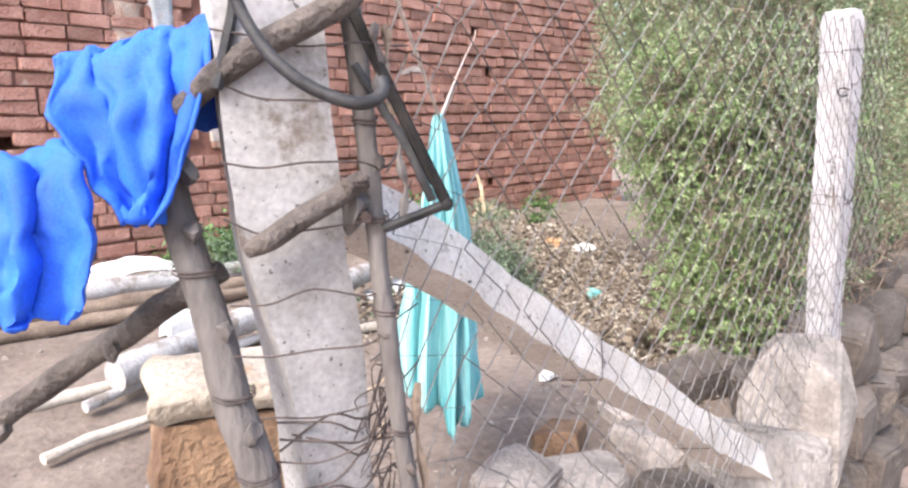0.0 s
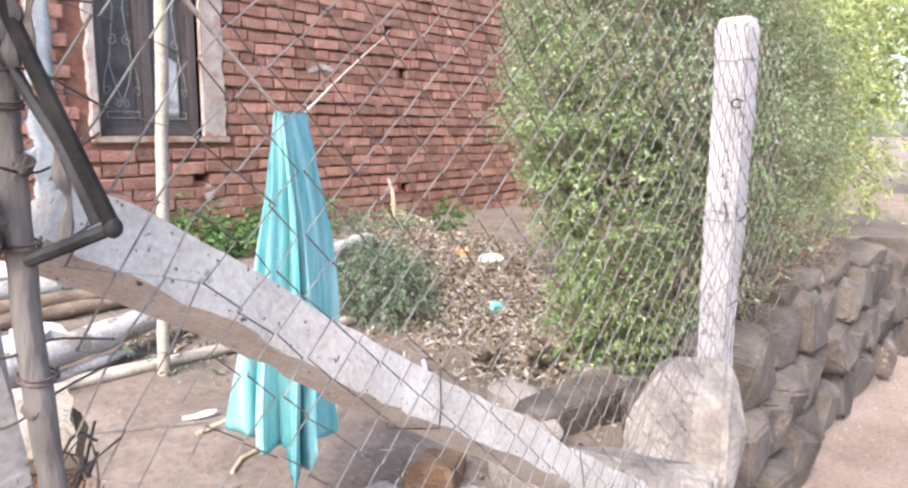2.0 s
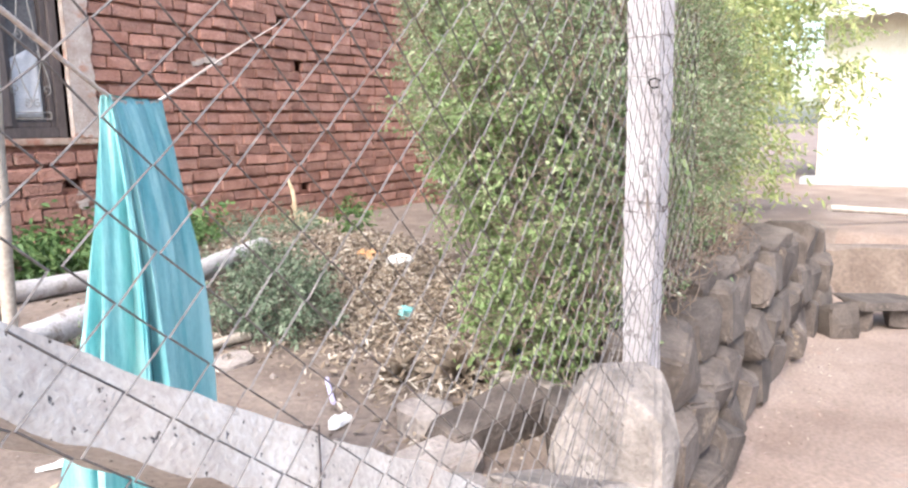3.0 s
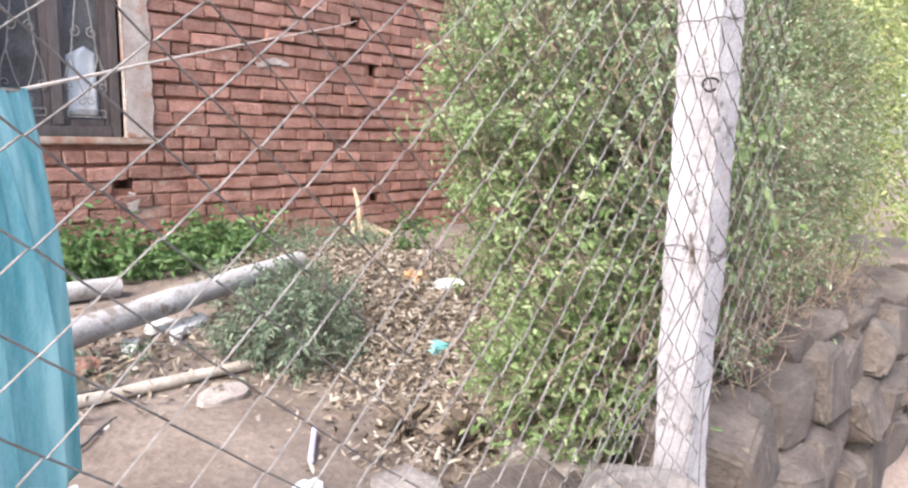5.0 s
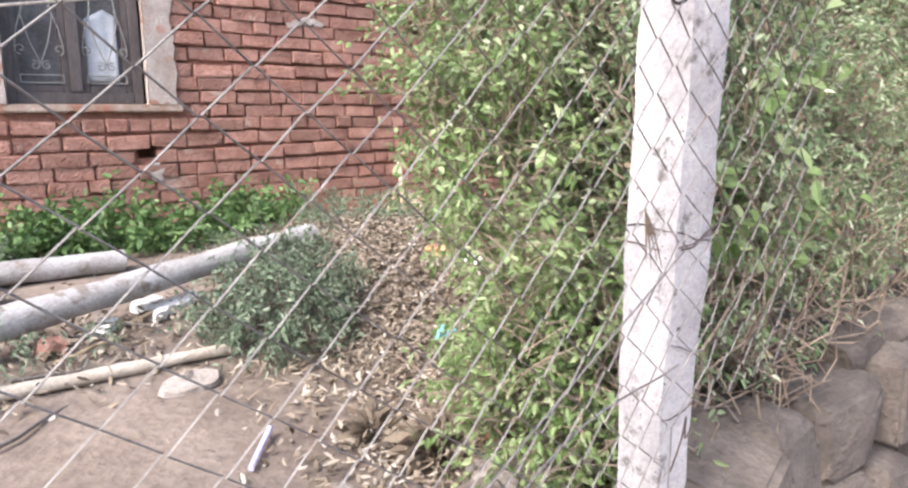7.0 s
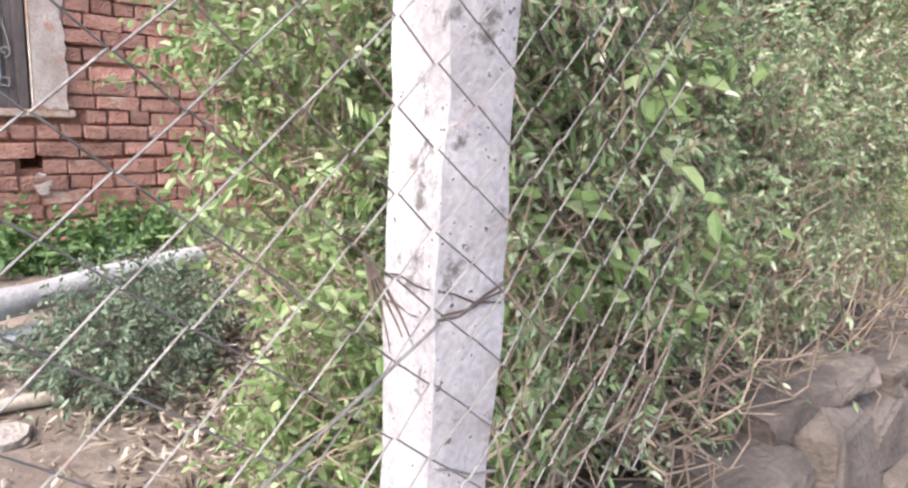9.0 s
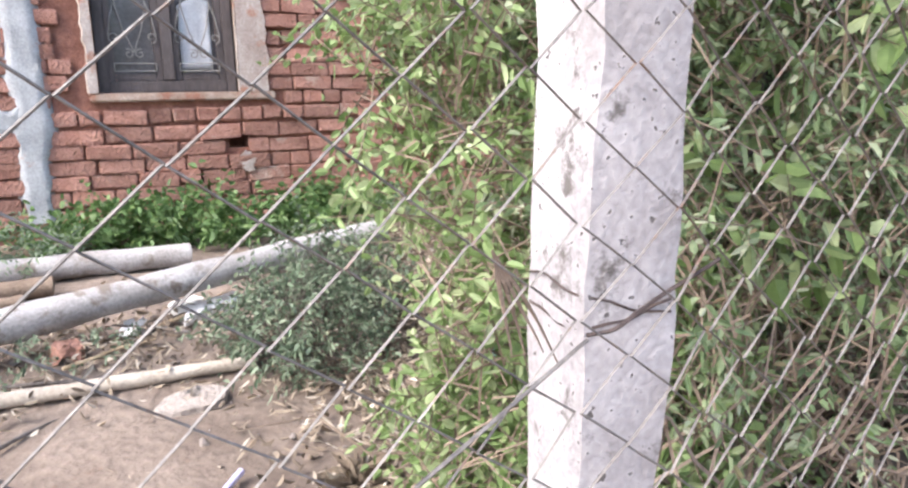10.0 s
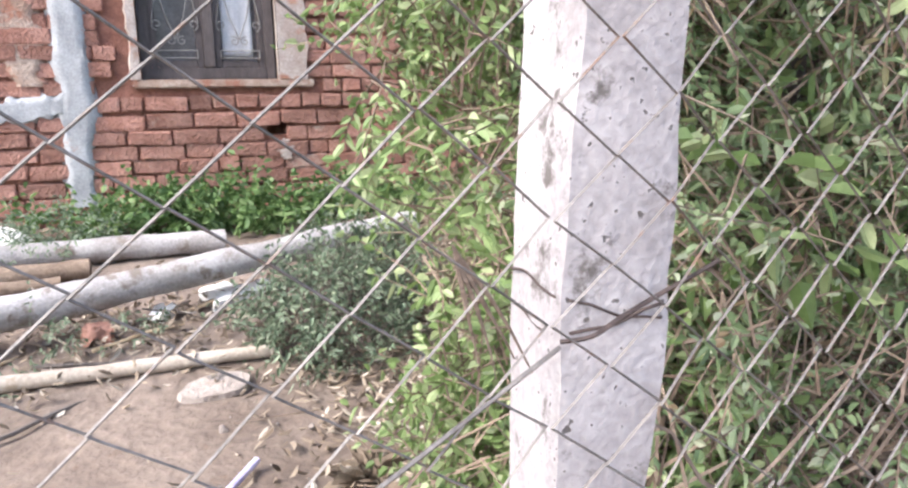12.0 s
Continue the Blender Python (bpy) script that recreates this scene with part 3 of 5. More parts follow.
    for i in range(8):
        for j in range(11):
            f.append((i * 12 + j, i * 12 + j + 1, (i + 1) * 12 + j + 1, (i + 1) * 12 + j))
    ob = raw("paper_sheet", v, f, PAPER, window, "pale paper sheet behind the grill", "", 60)
    sol = ob.modifiers.new("thick", 'SOLIDIFY'); sol.thickness = 0.002
    box_part("shutter_panel", (3.1 + 0.05, WY + 0.121, z0 + 0.1), (x1 - 0.09, WY + 0.128, z1 - 0.06), GLASS, window, "dark pane with sky reflection in its colour")
    box_part("shutter_panel", (x0 + 0.09, WY + 0.121, z0 + 0.1), (3.02, WY + 0.128, z1 - 0.06), GLASS, window, "dark pane with sky reflection in its colour")


build_window()


def patch_mesh(path, widths, y, amp, seed):
    """A hand-smeared strip of cement on the wall along (x, z) points."""
    pts = curve_points([(x, 0, z) for x, z in path], 40)
    w = np.interp(np.linspace(0, 1, len(pts)), np.linspace(0, 1, len(widths)), widths)
    v, f = [], []
    m = 7
    for j, p in enumerate(pts):
        t = pts[min(j + 1, len(pts) - 1)] - pts[max(j - 1, 0)]
        nrm = unit(np.array([t[2], 0, -t[0]]))
        for k in range(m):
            s = -1 + 2 * k / (m - 1)
            e = 1 + amp * noise.noise(Vector((seed + s, j * 0.35, 0)))
            q = p + nrm * s * w[j] * 0.5 * e
            v.append((q[0], y - 0.010 * (1 - s ** 8) + 0.005 * noise.noise(Vector((q[0] * 20, q[2] * 20, seed))) + (0.03 if abs(s) > 0.99 else 0), q[2]))
    for j in range(len(pts) - 1):
        for k in range(m - 1):
            f.append((j * m + k, j * m + k + 1, (j + 1) * m + k + 1, (j + 1) * m + k))
    return v, f


def build_patches():
    th = thing("cement_patch", (2.4, WY, 0.8), "grey cement smeared over a wall crack in a cross", "cement patch")
    raw("vertical_strip", *patch_mesh(((2.40, 0.80), (2.39, 1.05), (2.41, 1.3), (2.40, 1.7), (2.41, 2.2), (2.40, 3.2)), (0.15, 0.16, 0.20, 0.19, 0.18, 0.19), WY - 0.003, 0.45, 1), CEMENT, th, "", "", 60)
    raw("cross_strip", *patch_mesh(((1.86, 1.285), (2.1, 1.30), (2.37, 1.325)), (0.10, 0.14, 0.15), WY - 0.002, 0.5, 2), CEMENT, th, "", "", 60)
    th2 = thing("plaster_patch", (2.2, WY, 1.4), "broken dull plaster remaining on the brickwork", "plaster patch")
    raw("smear", *patch_mesh(((2.20, 1.42), (2.2, 1.6), (2.18, 1.85), (2.2, 2.3)), (0.16, 0.24, 0.26, 0.24), WY + 0.010, 0.7, 5), DULL, th2, "", "", 60)
    raw("smear", *patch_mesh(((3.42, 1.10), (3.45, 1.06), (3.47, 1.0)), (0.06, 0.13, 0.06), WY + 0.002, 0.7, 9), PLASTER, th2, "", "", 60)
    raw("smear", *patch_mesh(((4.35, 1.95), (4.5, 1.99), (4.62, 1.97)), (0.04, 0.07, 0.04), WY + 0.003, 0.7, 12), PLASTER, th2, "", "", 60)


build_patches()


# ---- fence posts ----
def post_b():
    th = thing("fence_post", (2.964, 1.219, 0.4), "whitish hewn granite fence post tied with rusty wire", "fence post", "fence posts")
    sec = []
    for i in range(46):
        z = 0.30 + 1.53 * i / 45
        k = np.interp(z, (0.3, 0.9, 1.25, 1.6, 1.83), (0.86, 0.90, 1.0, 1.04, 1.03))
        a = -0.162 + 0.04 * math.sin(z * 6)
        bulge = 1 + 0.035 * math.sin(z * 11 + 1)
        u = Vector((math.cos(a), math.sin(a), 0)) * 0.0385 * k * bulge
        w = Vector((-math.sin(a), math.cos(a), 0)) * 0.0495 * k
        if i == 45:
            u, w = u * 0.8, w * 0.8
        sec.append(((2.964 + 0.006 * math.sin(z * 5) + 0.012 * (z - 1.25), 1.219, z), u, w))
    v, f = rough_column(sec, 6, 0.0035, 5)
    shaft = raw("shaft", v, f, GRANITE, th, "", "", 50)

    def loop(z, tilt, r=0.0016, gap=1.07, mat_=RUST):
        pts = []
        for i in range(29):
            t = i / 28 * 2 * math.pi
            c, s = math.cos(t), math.sin(t)
            q = max(abs(c), abs(s))
            x, y = c / q * 0.0385 * gap, s / q * 0.0495 * gap
            a = -0.162
            pts.append((2.964 + x * math.cos(a) - y * math.sin(a), 1.219 + x * math.sin(a) + y * math.cos(a), z + tilt * c + 0.002 * math.sin(5 * t)))
        v, f = tube(pts, r, 5)
        raw("tie_wire", v, f, mat_, shaft, "twisted rusty tie wire")
    loop(1.226, 0.012, 0.0013); loop(1.232, -0.014, 0.0010); loop(1.705, 0.004, 0.0013); loop(1.60, 0.006, 0.0010, mat_=WIRE)
    loop(1.06, -0.015, 0.0013, mat_=WIRE); loop(0.965, 0.02, 0.0014)
    v, f = tube(curve_points(((2.905, 1.158, 1.222), (2.925, 1.150, 1.226), (2.95, 1.155, 1.234), (2.985, 1.16, 1.243), (3.03, 1.155, 1.262)), 16), 0.0017, 5, 0.0015)
    raw("wire_knot", v, f, RUST, th, "dark twisted wire knot")
    v, f = tube(curve_points(((2.910, 1.158, 0.88), (2.922, 1.150, 0.93), (2.928, 1.148, 0.965), (2.932, 1.150, 0.93), (2.955, 1.15, 0.945)), 14), 0.0016, 5)
    raw("wire_end", v, f, RUST, th)
    pts = [(2.914 + 0.004 * math.sin(2 * t), 1.186 - 0.016 * math.cos(t), 1.574 + 0.013 * math.sin(t)) for t in np.linspace(0.4, 5.6, 18)]
    v, f = tube(pts, 0.0025, 6)
    raw("iron_ring", v, f, IRON, th, "small dark iron ring")
    return th


post_b()


def post_a():
    th = thing("fence_post", (0.88, 1.085, 0.4), "broad grey stone gate post wrapped in wire", "fence post", "fence posts")
    sec = []
    for i in range(44):
        z = 0.25 + 1.75 * i / 43
        cx = np.interp(z, (0.3, 1.17, 1.4, 2.0), (0.895, 0.862, 0.828, 0.80))
        hw = np.interp(z, (0.3, 1.17, 1.4, 2.0), (0.042, 0.040, 0.053, 0.055))
        hd = np.interp(z, (0.3, 1.17, 1.4, 2.0), (0.048, 0.046, 0.066, 0.068))
        a = np.interp(z, (1.17, 1.4), (-0.2, -0.42))
        sec.append(((cx, 1.092, z), Vector((math.cos(a), math.sin(a), 0)) * hw, Vector((-math.sin(a), math.cos(a), 0)) * hd))
    v, f = rough_column(sec, 6, 0.004, 8)
    raw("shaft", v, f, GRANITE_OLD, th, "", "", 50)
    rng = random.Random(8)
    for k in range(7):
        z = rng.choice((1.09, 1.13, 1.15, 1.18)) + rng.uniform(-0.01, 0.01)
        y0 = rng.uniform(0.0, 0.012)
        pts = curve_points([(0.80 + rng.uniform(-0.01, 0.01), 1.075 - y0, z + rng.uniform(-0.03, 0.03)), (0.835, 1.035 - y0, z + rng.uniform(-0.02, 0.02)),
                            (0.875, 1.03 - y0, z + rng.uniform(-0.02, 0.02)), (0.925, 1.05 - y0, z + rng.uniform(-0.01, 0.05)), (0.955, 1.07, z + rng.uniform(-0.02, 0.07))], 16)
        v, f = tube(pts, 0.0014, 5)
        raw("tie_wire", v, f, RUST, th, "rusty tie wire")
    return th


post_a()


def strut():
    th = thing("fence_strut", (2.45, 1.19, 0.42), "long pale granite strut leaning against the gate post", "strut")
    p0, p1 = Vector((0.955, 1.165, 1.405)), Vector((2.56, 1.185, 0.385))
    d = (p1 - p0).normalized()
    side = Vector((0, 1, 0)) - d * d.y
    side.normalize()
    up = side.cross(d).normalized()
    if up.z < 0:
        up = -up
    sec = []
    n = 60
    for i in range(n + 1):
        s = i / n
        c = p0.lerp(p1, s)
        k = 0.92 + 0.10 * s + 0.03 * math.sin(s * 31) + (0.0 if 0 < i < n else -0.2)
        ang = radians(69 + 3 * math.sin(s * 5))
        u = (side * math.cos(ang) + up * math.sin(ang)) * 0.041 * k
        w = (up * math.cos(ang) - side * math.sin(ang)) * 0.040 * k
        sec.append((c + up * 0.004 * math.sin(s * 17), u, w))
    v, f = rough_column(sec, 6, 0.0058, 14)
    shaft = raw("bar", v, f, GRANITE_LIGHT, th, "", "", 50)
    for s, t in ((0.33, 0.1), (0.62, -0.1)):
        c = p0.lerp(p1, s)
        ang = radians(69 + 3 * math.sin(s * 5))
        u = side * math.cos(ang) + up * math.sin(ang)
        w = up * math.cos(ang) - side * math.sin(ang)
        pts = []
        for i in range(33):
            a = i / 32 * 2 * math.pi
            ca, sa = math.cos(a), math.sin(a)
            q = 0.0445 / max(abs(ca), abs(sa))
            pts.append(c + (u * ca + w * sa) * q + up * 0.004 * math.sin(s * 17) + d * (0.012 * math.sin(a + t) - 0.01 * math.cos(a)))
        v, f = tube(pts, 0.0013, 5)
        raw("tie_wire", v, f, RUST, shaft, "dark tie wire")


strut()


# ---- chain-link mesh ----
def fence_y(x):
    return float(np.interp(x, (-0.2, 0.5, 0.9, 1.4, 2.94, 3.1, 6.5), (0.96, 1.0, 1.018, 1.075, 1.158, 1.162, 1.34)))


def chain_link():
    th = thing("chain_link_fence", (2.0, 1.1, 0.5), "sagging galvanised chain-link fence tied to stone posts", "fence")
    hx, hz = 0.0430, 0.0345
    x0, z0 = 2.594, 1.400
    sheets = (("mesh_panel", -39, 7), ("mesh_panel", 7, 17))
    for name, ka, kb in sheets:
        h = Heap()
        for k in range(ka, kb):
            pts = []
            for j in range(-25, 12):
                x = x0 + (k + (j + k) % 2) * hx + 0.0035 * noise.noise(Vector((k * 0.4, j * 0.5, 0)))
                shear = -0.55 * max(0.0, 1.05 - x) + 0.02 * math.sin(x * 2.3)
                z = z0 + j * hz + shear + 0.003 * noise.noise(Vector((k * 0.5, j * 0.4, 7)))
                if x < 1.2:
                    x += 0.012 * noise.noise(Vector((k * 0.9, j * 0.8, 3)))
                bow = 0.012 * math.sin((x - 0.9) * 1.5) * math.sin(z * 3)
                low = 0.62 if x < 2.9 else 0.95
                if z < low or z > 1.86:
                    continue
                knee = 0.0022 * (1 if (j + k) % 2 else -1)
                y = fence_y(x) - 0.002 + bow * 0.5 + knee
                if abs(x - 2.955) < 0.085:
                    y = min(y, 1.144 + 0.02 * abs(x - 2.96) / 0.085) + knee * 0.5
                pts.append((x, y, z))
            if len(pts) > 2:
                h.add(*tube(pts, 0.00138, 4, cap=False))
        h.link(name, WIRE, th, "thin zigzag galvanised wire", "stuff")
    # strands pulled straight across the gate post
    rs = random.Random(91)
    for z in (1.035, 1.085, 1.16, 1.205, 1.27, 1.335, 1.40, 1.455, 1.52, 1.575):
        zz = z + rs.uniform(-0.008, 0.008)
        q = [(0.738, 1.05, zz + rs.uniform(-0.012, 0.02)), (0.77, 1.030, zz + rs.uniform(-0.006, 0.006)), (0.81, 1.012, zz + rs.uniform(-0.006, 0.006)),
             (0.86, 0.990, zz + rs.uniform(-0.008, 0.008)), (0.90, 1.0, zz + rs.uniform(-0.015, 0.015)), (0.955, 1.02, zz + rs.uniform(-0.03, 0.03))]
        v, f = tube(curve_points(q, 28), 0.0011, 5, 0.0012)
        raw("cross_strand", v, f, RUST, th, "dark rusty strand")
    # loose strands woven through the mesh
    for a, b, c in (((1.95, 1.10, 0.66), (2.45, 1.13, 0.98), (2.90, 1.15, 1.222)), ((2.2, 1.115, 0.72), (2.6, 1.14, 1.0), (2.91, 1.155, 1.05))):
        v, f = tube(curve_points((a, b, c), 18), 0.0016, 5, 0.002)
        raw("loose_strand", v, f, WIRE, th, "loose wire strand")
    rng = random.Random(5)
    h = Heap()
    for k in range(9):
        cx, cz = 0.895 + rng.uniform(-0.02, 0.03), rng.uniform(0.98, 1.26)
        p = []
        for i in range(7):
            p.append((cx + rng.uniform(-0.03, 0.03), 1.035 + rng.uniform(-0.02, 0.02), cz + rng.uniform(-0.05, 0.05)))
        h.add(*tube(curve_points(p, 24), 0.0009, 4))
    h.link("wire_tangle", RUST, th, "tangle of cut fence wire", "stuff")


chain_link()


# ---- gate of sticks, cables and washing ----
def bar(name, pts, radius, material, label, category, sides=10, wobble=0.004, n=30, group=""):
    th = thing(name, tuple(pts[-1]), label, category, group)
    p = curve_points(pts, n)
    r = np.interp(np.linspace(0, 1, len(p)), np.linspace(0, 1, len(radius)), radius)
    v, f = tube(p, r, sides, wobble)
    raw("shaft", v, f, material, th, "", "", 50)
    return th


def wraps(parent, pts, rad, material=None):
    """Turns of tie wire round a stake at the given points."""
    for p in pts:
        ring = [(p[0] + rad * math.cos(t), p[1] + rad * math.sin(t), p[2] + 0.004 * t / 6.3 + 0.003 * math.sin(t)) for t in np.linspace(0, 12.5, 30)]
        v, f = tube(ring, 0.0011, 4)
        raw("tie_wire", v, f, RUST, parent, "rusty tie wire")


def knots(parent, pts, rad, material):
    for i, p in enumerate(pts):
        me = stone_mesh((rad, rad, rad * 1.3), 200 + i, 5, 0.1, 2)
        me.transform(pose(*p))
        link("knot", me, material, parent, "bark knot")


def gate():
    bar("gate_stake", ((0.722, 1.15, 1.535), (0.728, 1.133, 1.512), (0.738, 1.100, 1.42), (0.748, 1.077, 1.339), (0.757, 1.045, 1.23), (0.765, 1.018, 1.142), (0.775, 1.0, 0.9), (0.785, 0.99, 0.02)),
        (0.013, 0.018, 0.018, 0.019, 0.02, 0.022), BARK_GREY, "knobbly grey upright gate stake", "stake", 12, 0.005, 50, "gate sticks")
    st = bpy.data.objects["gate_stake"]
    wraps(st, ((0.744, 1.082, 1.355), (0.757, 1.045, 1.23), (0.7645, 1.02, 1.15)), 0.0215)
    knots(st, ((0.742, 1.070, 1.40), (0.752, 1.045, 1.30), (0.760, 1.015, 1.20), (0.741, 1.075, 1.46)), 0.009, BARK_GREY)
    bar("gate_stake", ((0.885, 1.06, 1.78), (0.892, 1.037, 1.608), (0.884, 1.012, 1.5), (0.883, 0.999, 1.399), (0.885, 0.985, 1.25), (0.889, 0.969, 1.108), (0.893, 0.96, 0.9), (0.90, 0.955, 0.02)),
        (0.012, 0.012, 0.011, 0.0105, 0.010, 0.009, 0.010), BARK_GREY, "thin peeling grey upright stake wound with wire", "stake", 10, 0.004, 50, "gate sticks")
    st.location += Vector((-0.018, 0.015, 0.0))
    st = bpy.data.objects["gate_stake.001"]
    wraps(st, ((0.884, 1.012, 1.5), (0.883, 0.999, 1.399), (0.884, 0.990, 1.30), (0.887, 0.976, 1.17)), 0.0135)
    knots(st, ((0.878, 0.985, 1.28), (0.888, 0.965, 1.13), (0.890, 1.0, 1.46)), 0.007, BARK_DARK)
    bar("gate_rail", [(0.92, 0.947, 1.78), (0.869, 0.962, 1.677), (0.839, 0.971, 1.618), (0.787, 1.018, 1.582)] + [(0.746, 1.050, 1.551), (0.716, 1.10, 1.515), (0.656, 1.194, 1.47), (0.60, 1.22, 1.452), (0.45, 1.27, 1.40)],
        (0.010, 0.012, 0.0125, 0.012, 0.0125, 0.013), BARK_DARK, "rough dark branch used as a gate rail", "branch", 10, 0.006, 40, "gate sticks")
    rail = bar("gate_rail", ((0.505, 1.417, 1.076), (0.57, 1.343, 1.161), (0.669, 1.226, 1.262), (0.717, 1.142, 1.32), (0.754, 1.099, 1.354)),
               (0.016, 0.015, 0.015, 0.014, 0.012), BARK_DARK, "slanting weathered dark branch behind the stake", "branch", 10, 0.006, 40, "gate sticks")
    knots(rail, ((0.584, 1.311, 1.172), (0.674, 1.205, 1.267)), 0.012, BARK_DARK)
    rail = bar("gate_rail", ((0.752, 1.033, 1.379), (0.760, 1.026, 1.385), (0.772, 1.018, 1.392), (0.80, 1.006, 1.412), (0.828, 0.996, 1.428), (0.86, 0.985, 1.446)),
               (0.006, 0.010, 0.011, 0.0115, 0.0115, 0.010), BARK_DARK, "short rough brown branch tied across the post", "branch", 10, 0.005, 40, "gate sticks")
    knots(rail, ((0.785, 1.006, 1.405), (0.838, 0.984, 1.44)), 0.007, BARK_DARK)
    wraps(rail, ((0.85, 0.988, 1.440),), 0.0145)
    # hook of bent iron and cables
    th = thing("iron_bar", (0.918, 0.927, 1.418), "black angled iron bar with a bent end", "iron bar")
    v, f = tube(curve_points(((0.845, 1.065, 1.74), (0.871, 1.021, 1.633), (0.895, 0.972, 1.52), (0.918, 0.927, 1.418)), 14), 0.0062, 8)
    raw("long_arm", v, f, IRON, th, "", "", 40)
    v, f = tube(((0.918, 0.927, 1.418), (0.902, 0.953, 1.406), (0.882, 0.985, 1.392)), 0.0052, 8)
    raw("short_arm", v, f, BLACK, th, "", "", 40)
    bm = bmesh.new()
    bmesh.ops.create_icosphere(bm, subdivisions=2, radius=0.0068)
    for q in bm.verts:
        q.co = Vector((q.co.x, q.co.y, q.co.z * 1.2)) + Vector((0.918, 0.927, 1.418))
    part("elbow", bm, BLACK, th, "taped black elbow", "", 40)
    v, f = tube(((0.872, 1.01, 1.56), (0.886, 0.997, 1.529), (0.905, 0.965, 1.47), (0.915, 0.945, 1.42)), 0.0048, 8)
    raw("stay", v, f, CABLE, th, "grey stay rod", "", 40)
    bar("cable_loop", ((0.738, 1.014, 1.66), (0.744, 1.009, 1.612), (0.755, 0.989, 1.572), (0.767, 0.97, 1.548), (0.784, 0.951, 1.53), (0.805, 0.927, 1.518), (0.825, 0.921, 1.52), (0.837, 0.923, 1.529), (0.841, 0.929, 1.539)),
        (0.0062, 0.0062), CABLE, "grey rubber cable hanging in a loop", "cable", 8, 0.0006, 50)
    bar("thin_rod", ((0.77, 1.045, 1.683), (0.762, 1.043, 1.619), (0.75, 1.045, 1.573), (0.739, 1.046, 1.535)), (0.0055, 0.0055), CABLE, "thin grey rod hung on the gate", "rod", 7, 0.001, 14)
    # wooden wedge with a bolt at the joint
    th = thing("joint_block", (0.872, 1.005, 1.385), "split wooden joint block with a rusty bolt", "wood block")
    me = stone_mesh((0.022, 0.018, 0.026), 77, 8, 0.06, 2)
    me.transform(pose(0.866, 1.012, 1.412, 10, 20, -30))
    link("block", me, BARK_GREY, th)
    v, f = tube(((0.86, 0.985, 1.405), (0.868, 1.0, 1.41)), 0.006, 8)
    raw("bolt", v, f, RUST, th, "rusty bolt")
    # strips of bark and rag hanging from the stake
    h = thing("hanging_rag", (0.88, 1.0, 1.4), "pale torn rag strip wound on the stake", "rag")
    for k, (dx, z0, z1) in enumerate(((0.0, 1.60, 1.50), (0.012, 1.50, 1.40), (0.01, 1.22, 1.02), (-0.012, 1.60, 1.53))):
        p = curve_points([(0.897 + dx + 0.003 * math.sin(i * 1.7 + k), 0.99 - 0.03 * (1.6 - z0 - (z1 - z0) * i / 6) / 0.6, z0 + (z1 - z0) * i / 6) for i in range(7)], 20)
        v, f = tube(p, [0.004 + 0.002 * math.sin(i * 0.9) for i in range(len(p))], 5, 0.002)
        raw("strip", v, f, LOG_BROWN if k % 2 == 0 else BARK_GREY, h, "", "", 50)


gate()


def drape(name, label, rows, material, thickness=0.004, group="", fold=0.012, seed=0, cols=26, category="cloth"):
    """A cloth between two edges, row by row from the top: each row is (left point, right point)."""
    v, f = [], []
    A = curve_points([r[0] for r in rows], 40)
    B = curve_points([r[1] for r in rows], 40)
    n = len(A)
    for j in range(n):
        s = j / (n - 1)
        w = B[j] - A[j]
        nrm = unit(np.cross(w, np.array([0, 0, 1.0])))
        for i in range(cols):
            t = i / (cols - 1)
            amp = fold * (0.3 + 0.7 * s)
            q = A[j] + w * t + nrm * (amp * math.sin(t * 13 + seed + 1.2 * math.sin(s * 2.0 + seed)) + 0.5 * amp * math.sin(t * 29 + seed * 2 + s))
            q = q + 0.014 * np.array(noise.noise_vector(Vector((t * 4, s * 5, seed)))) + 0.006 * np.array(noise.noise_vector(Vector((t * 11, s * 13, seed))))
            v.append(q)
    for j in range(n - 1):
        for i in range(cols - 1):
            f.append((j * cols + i, j * cols + i + 1, (j + 1) * cols + i + 1, (j + 1) * cols + i))
    th = thing(name, tuple(B[-1]), label, category, group)
    ob = raw("sheet", v, f, material, th, "", "", 70)
    sol = ob.modifiers.new("thick", 'SOLIDIFY')
    sol.thickness = thickness
    return th


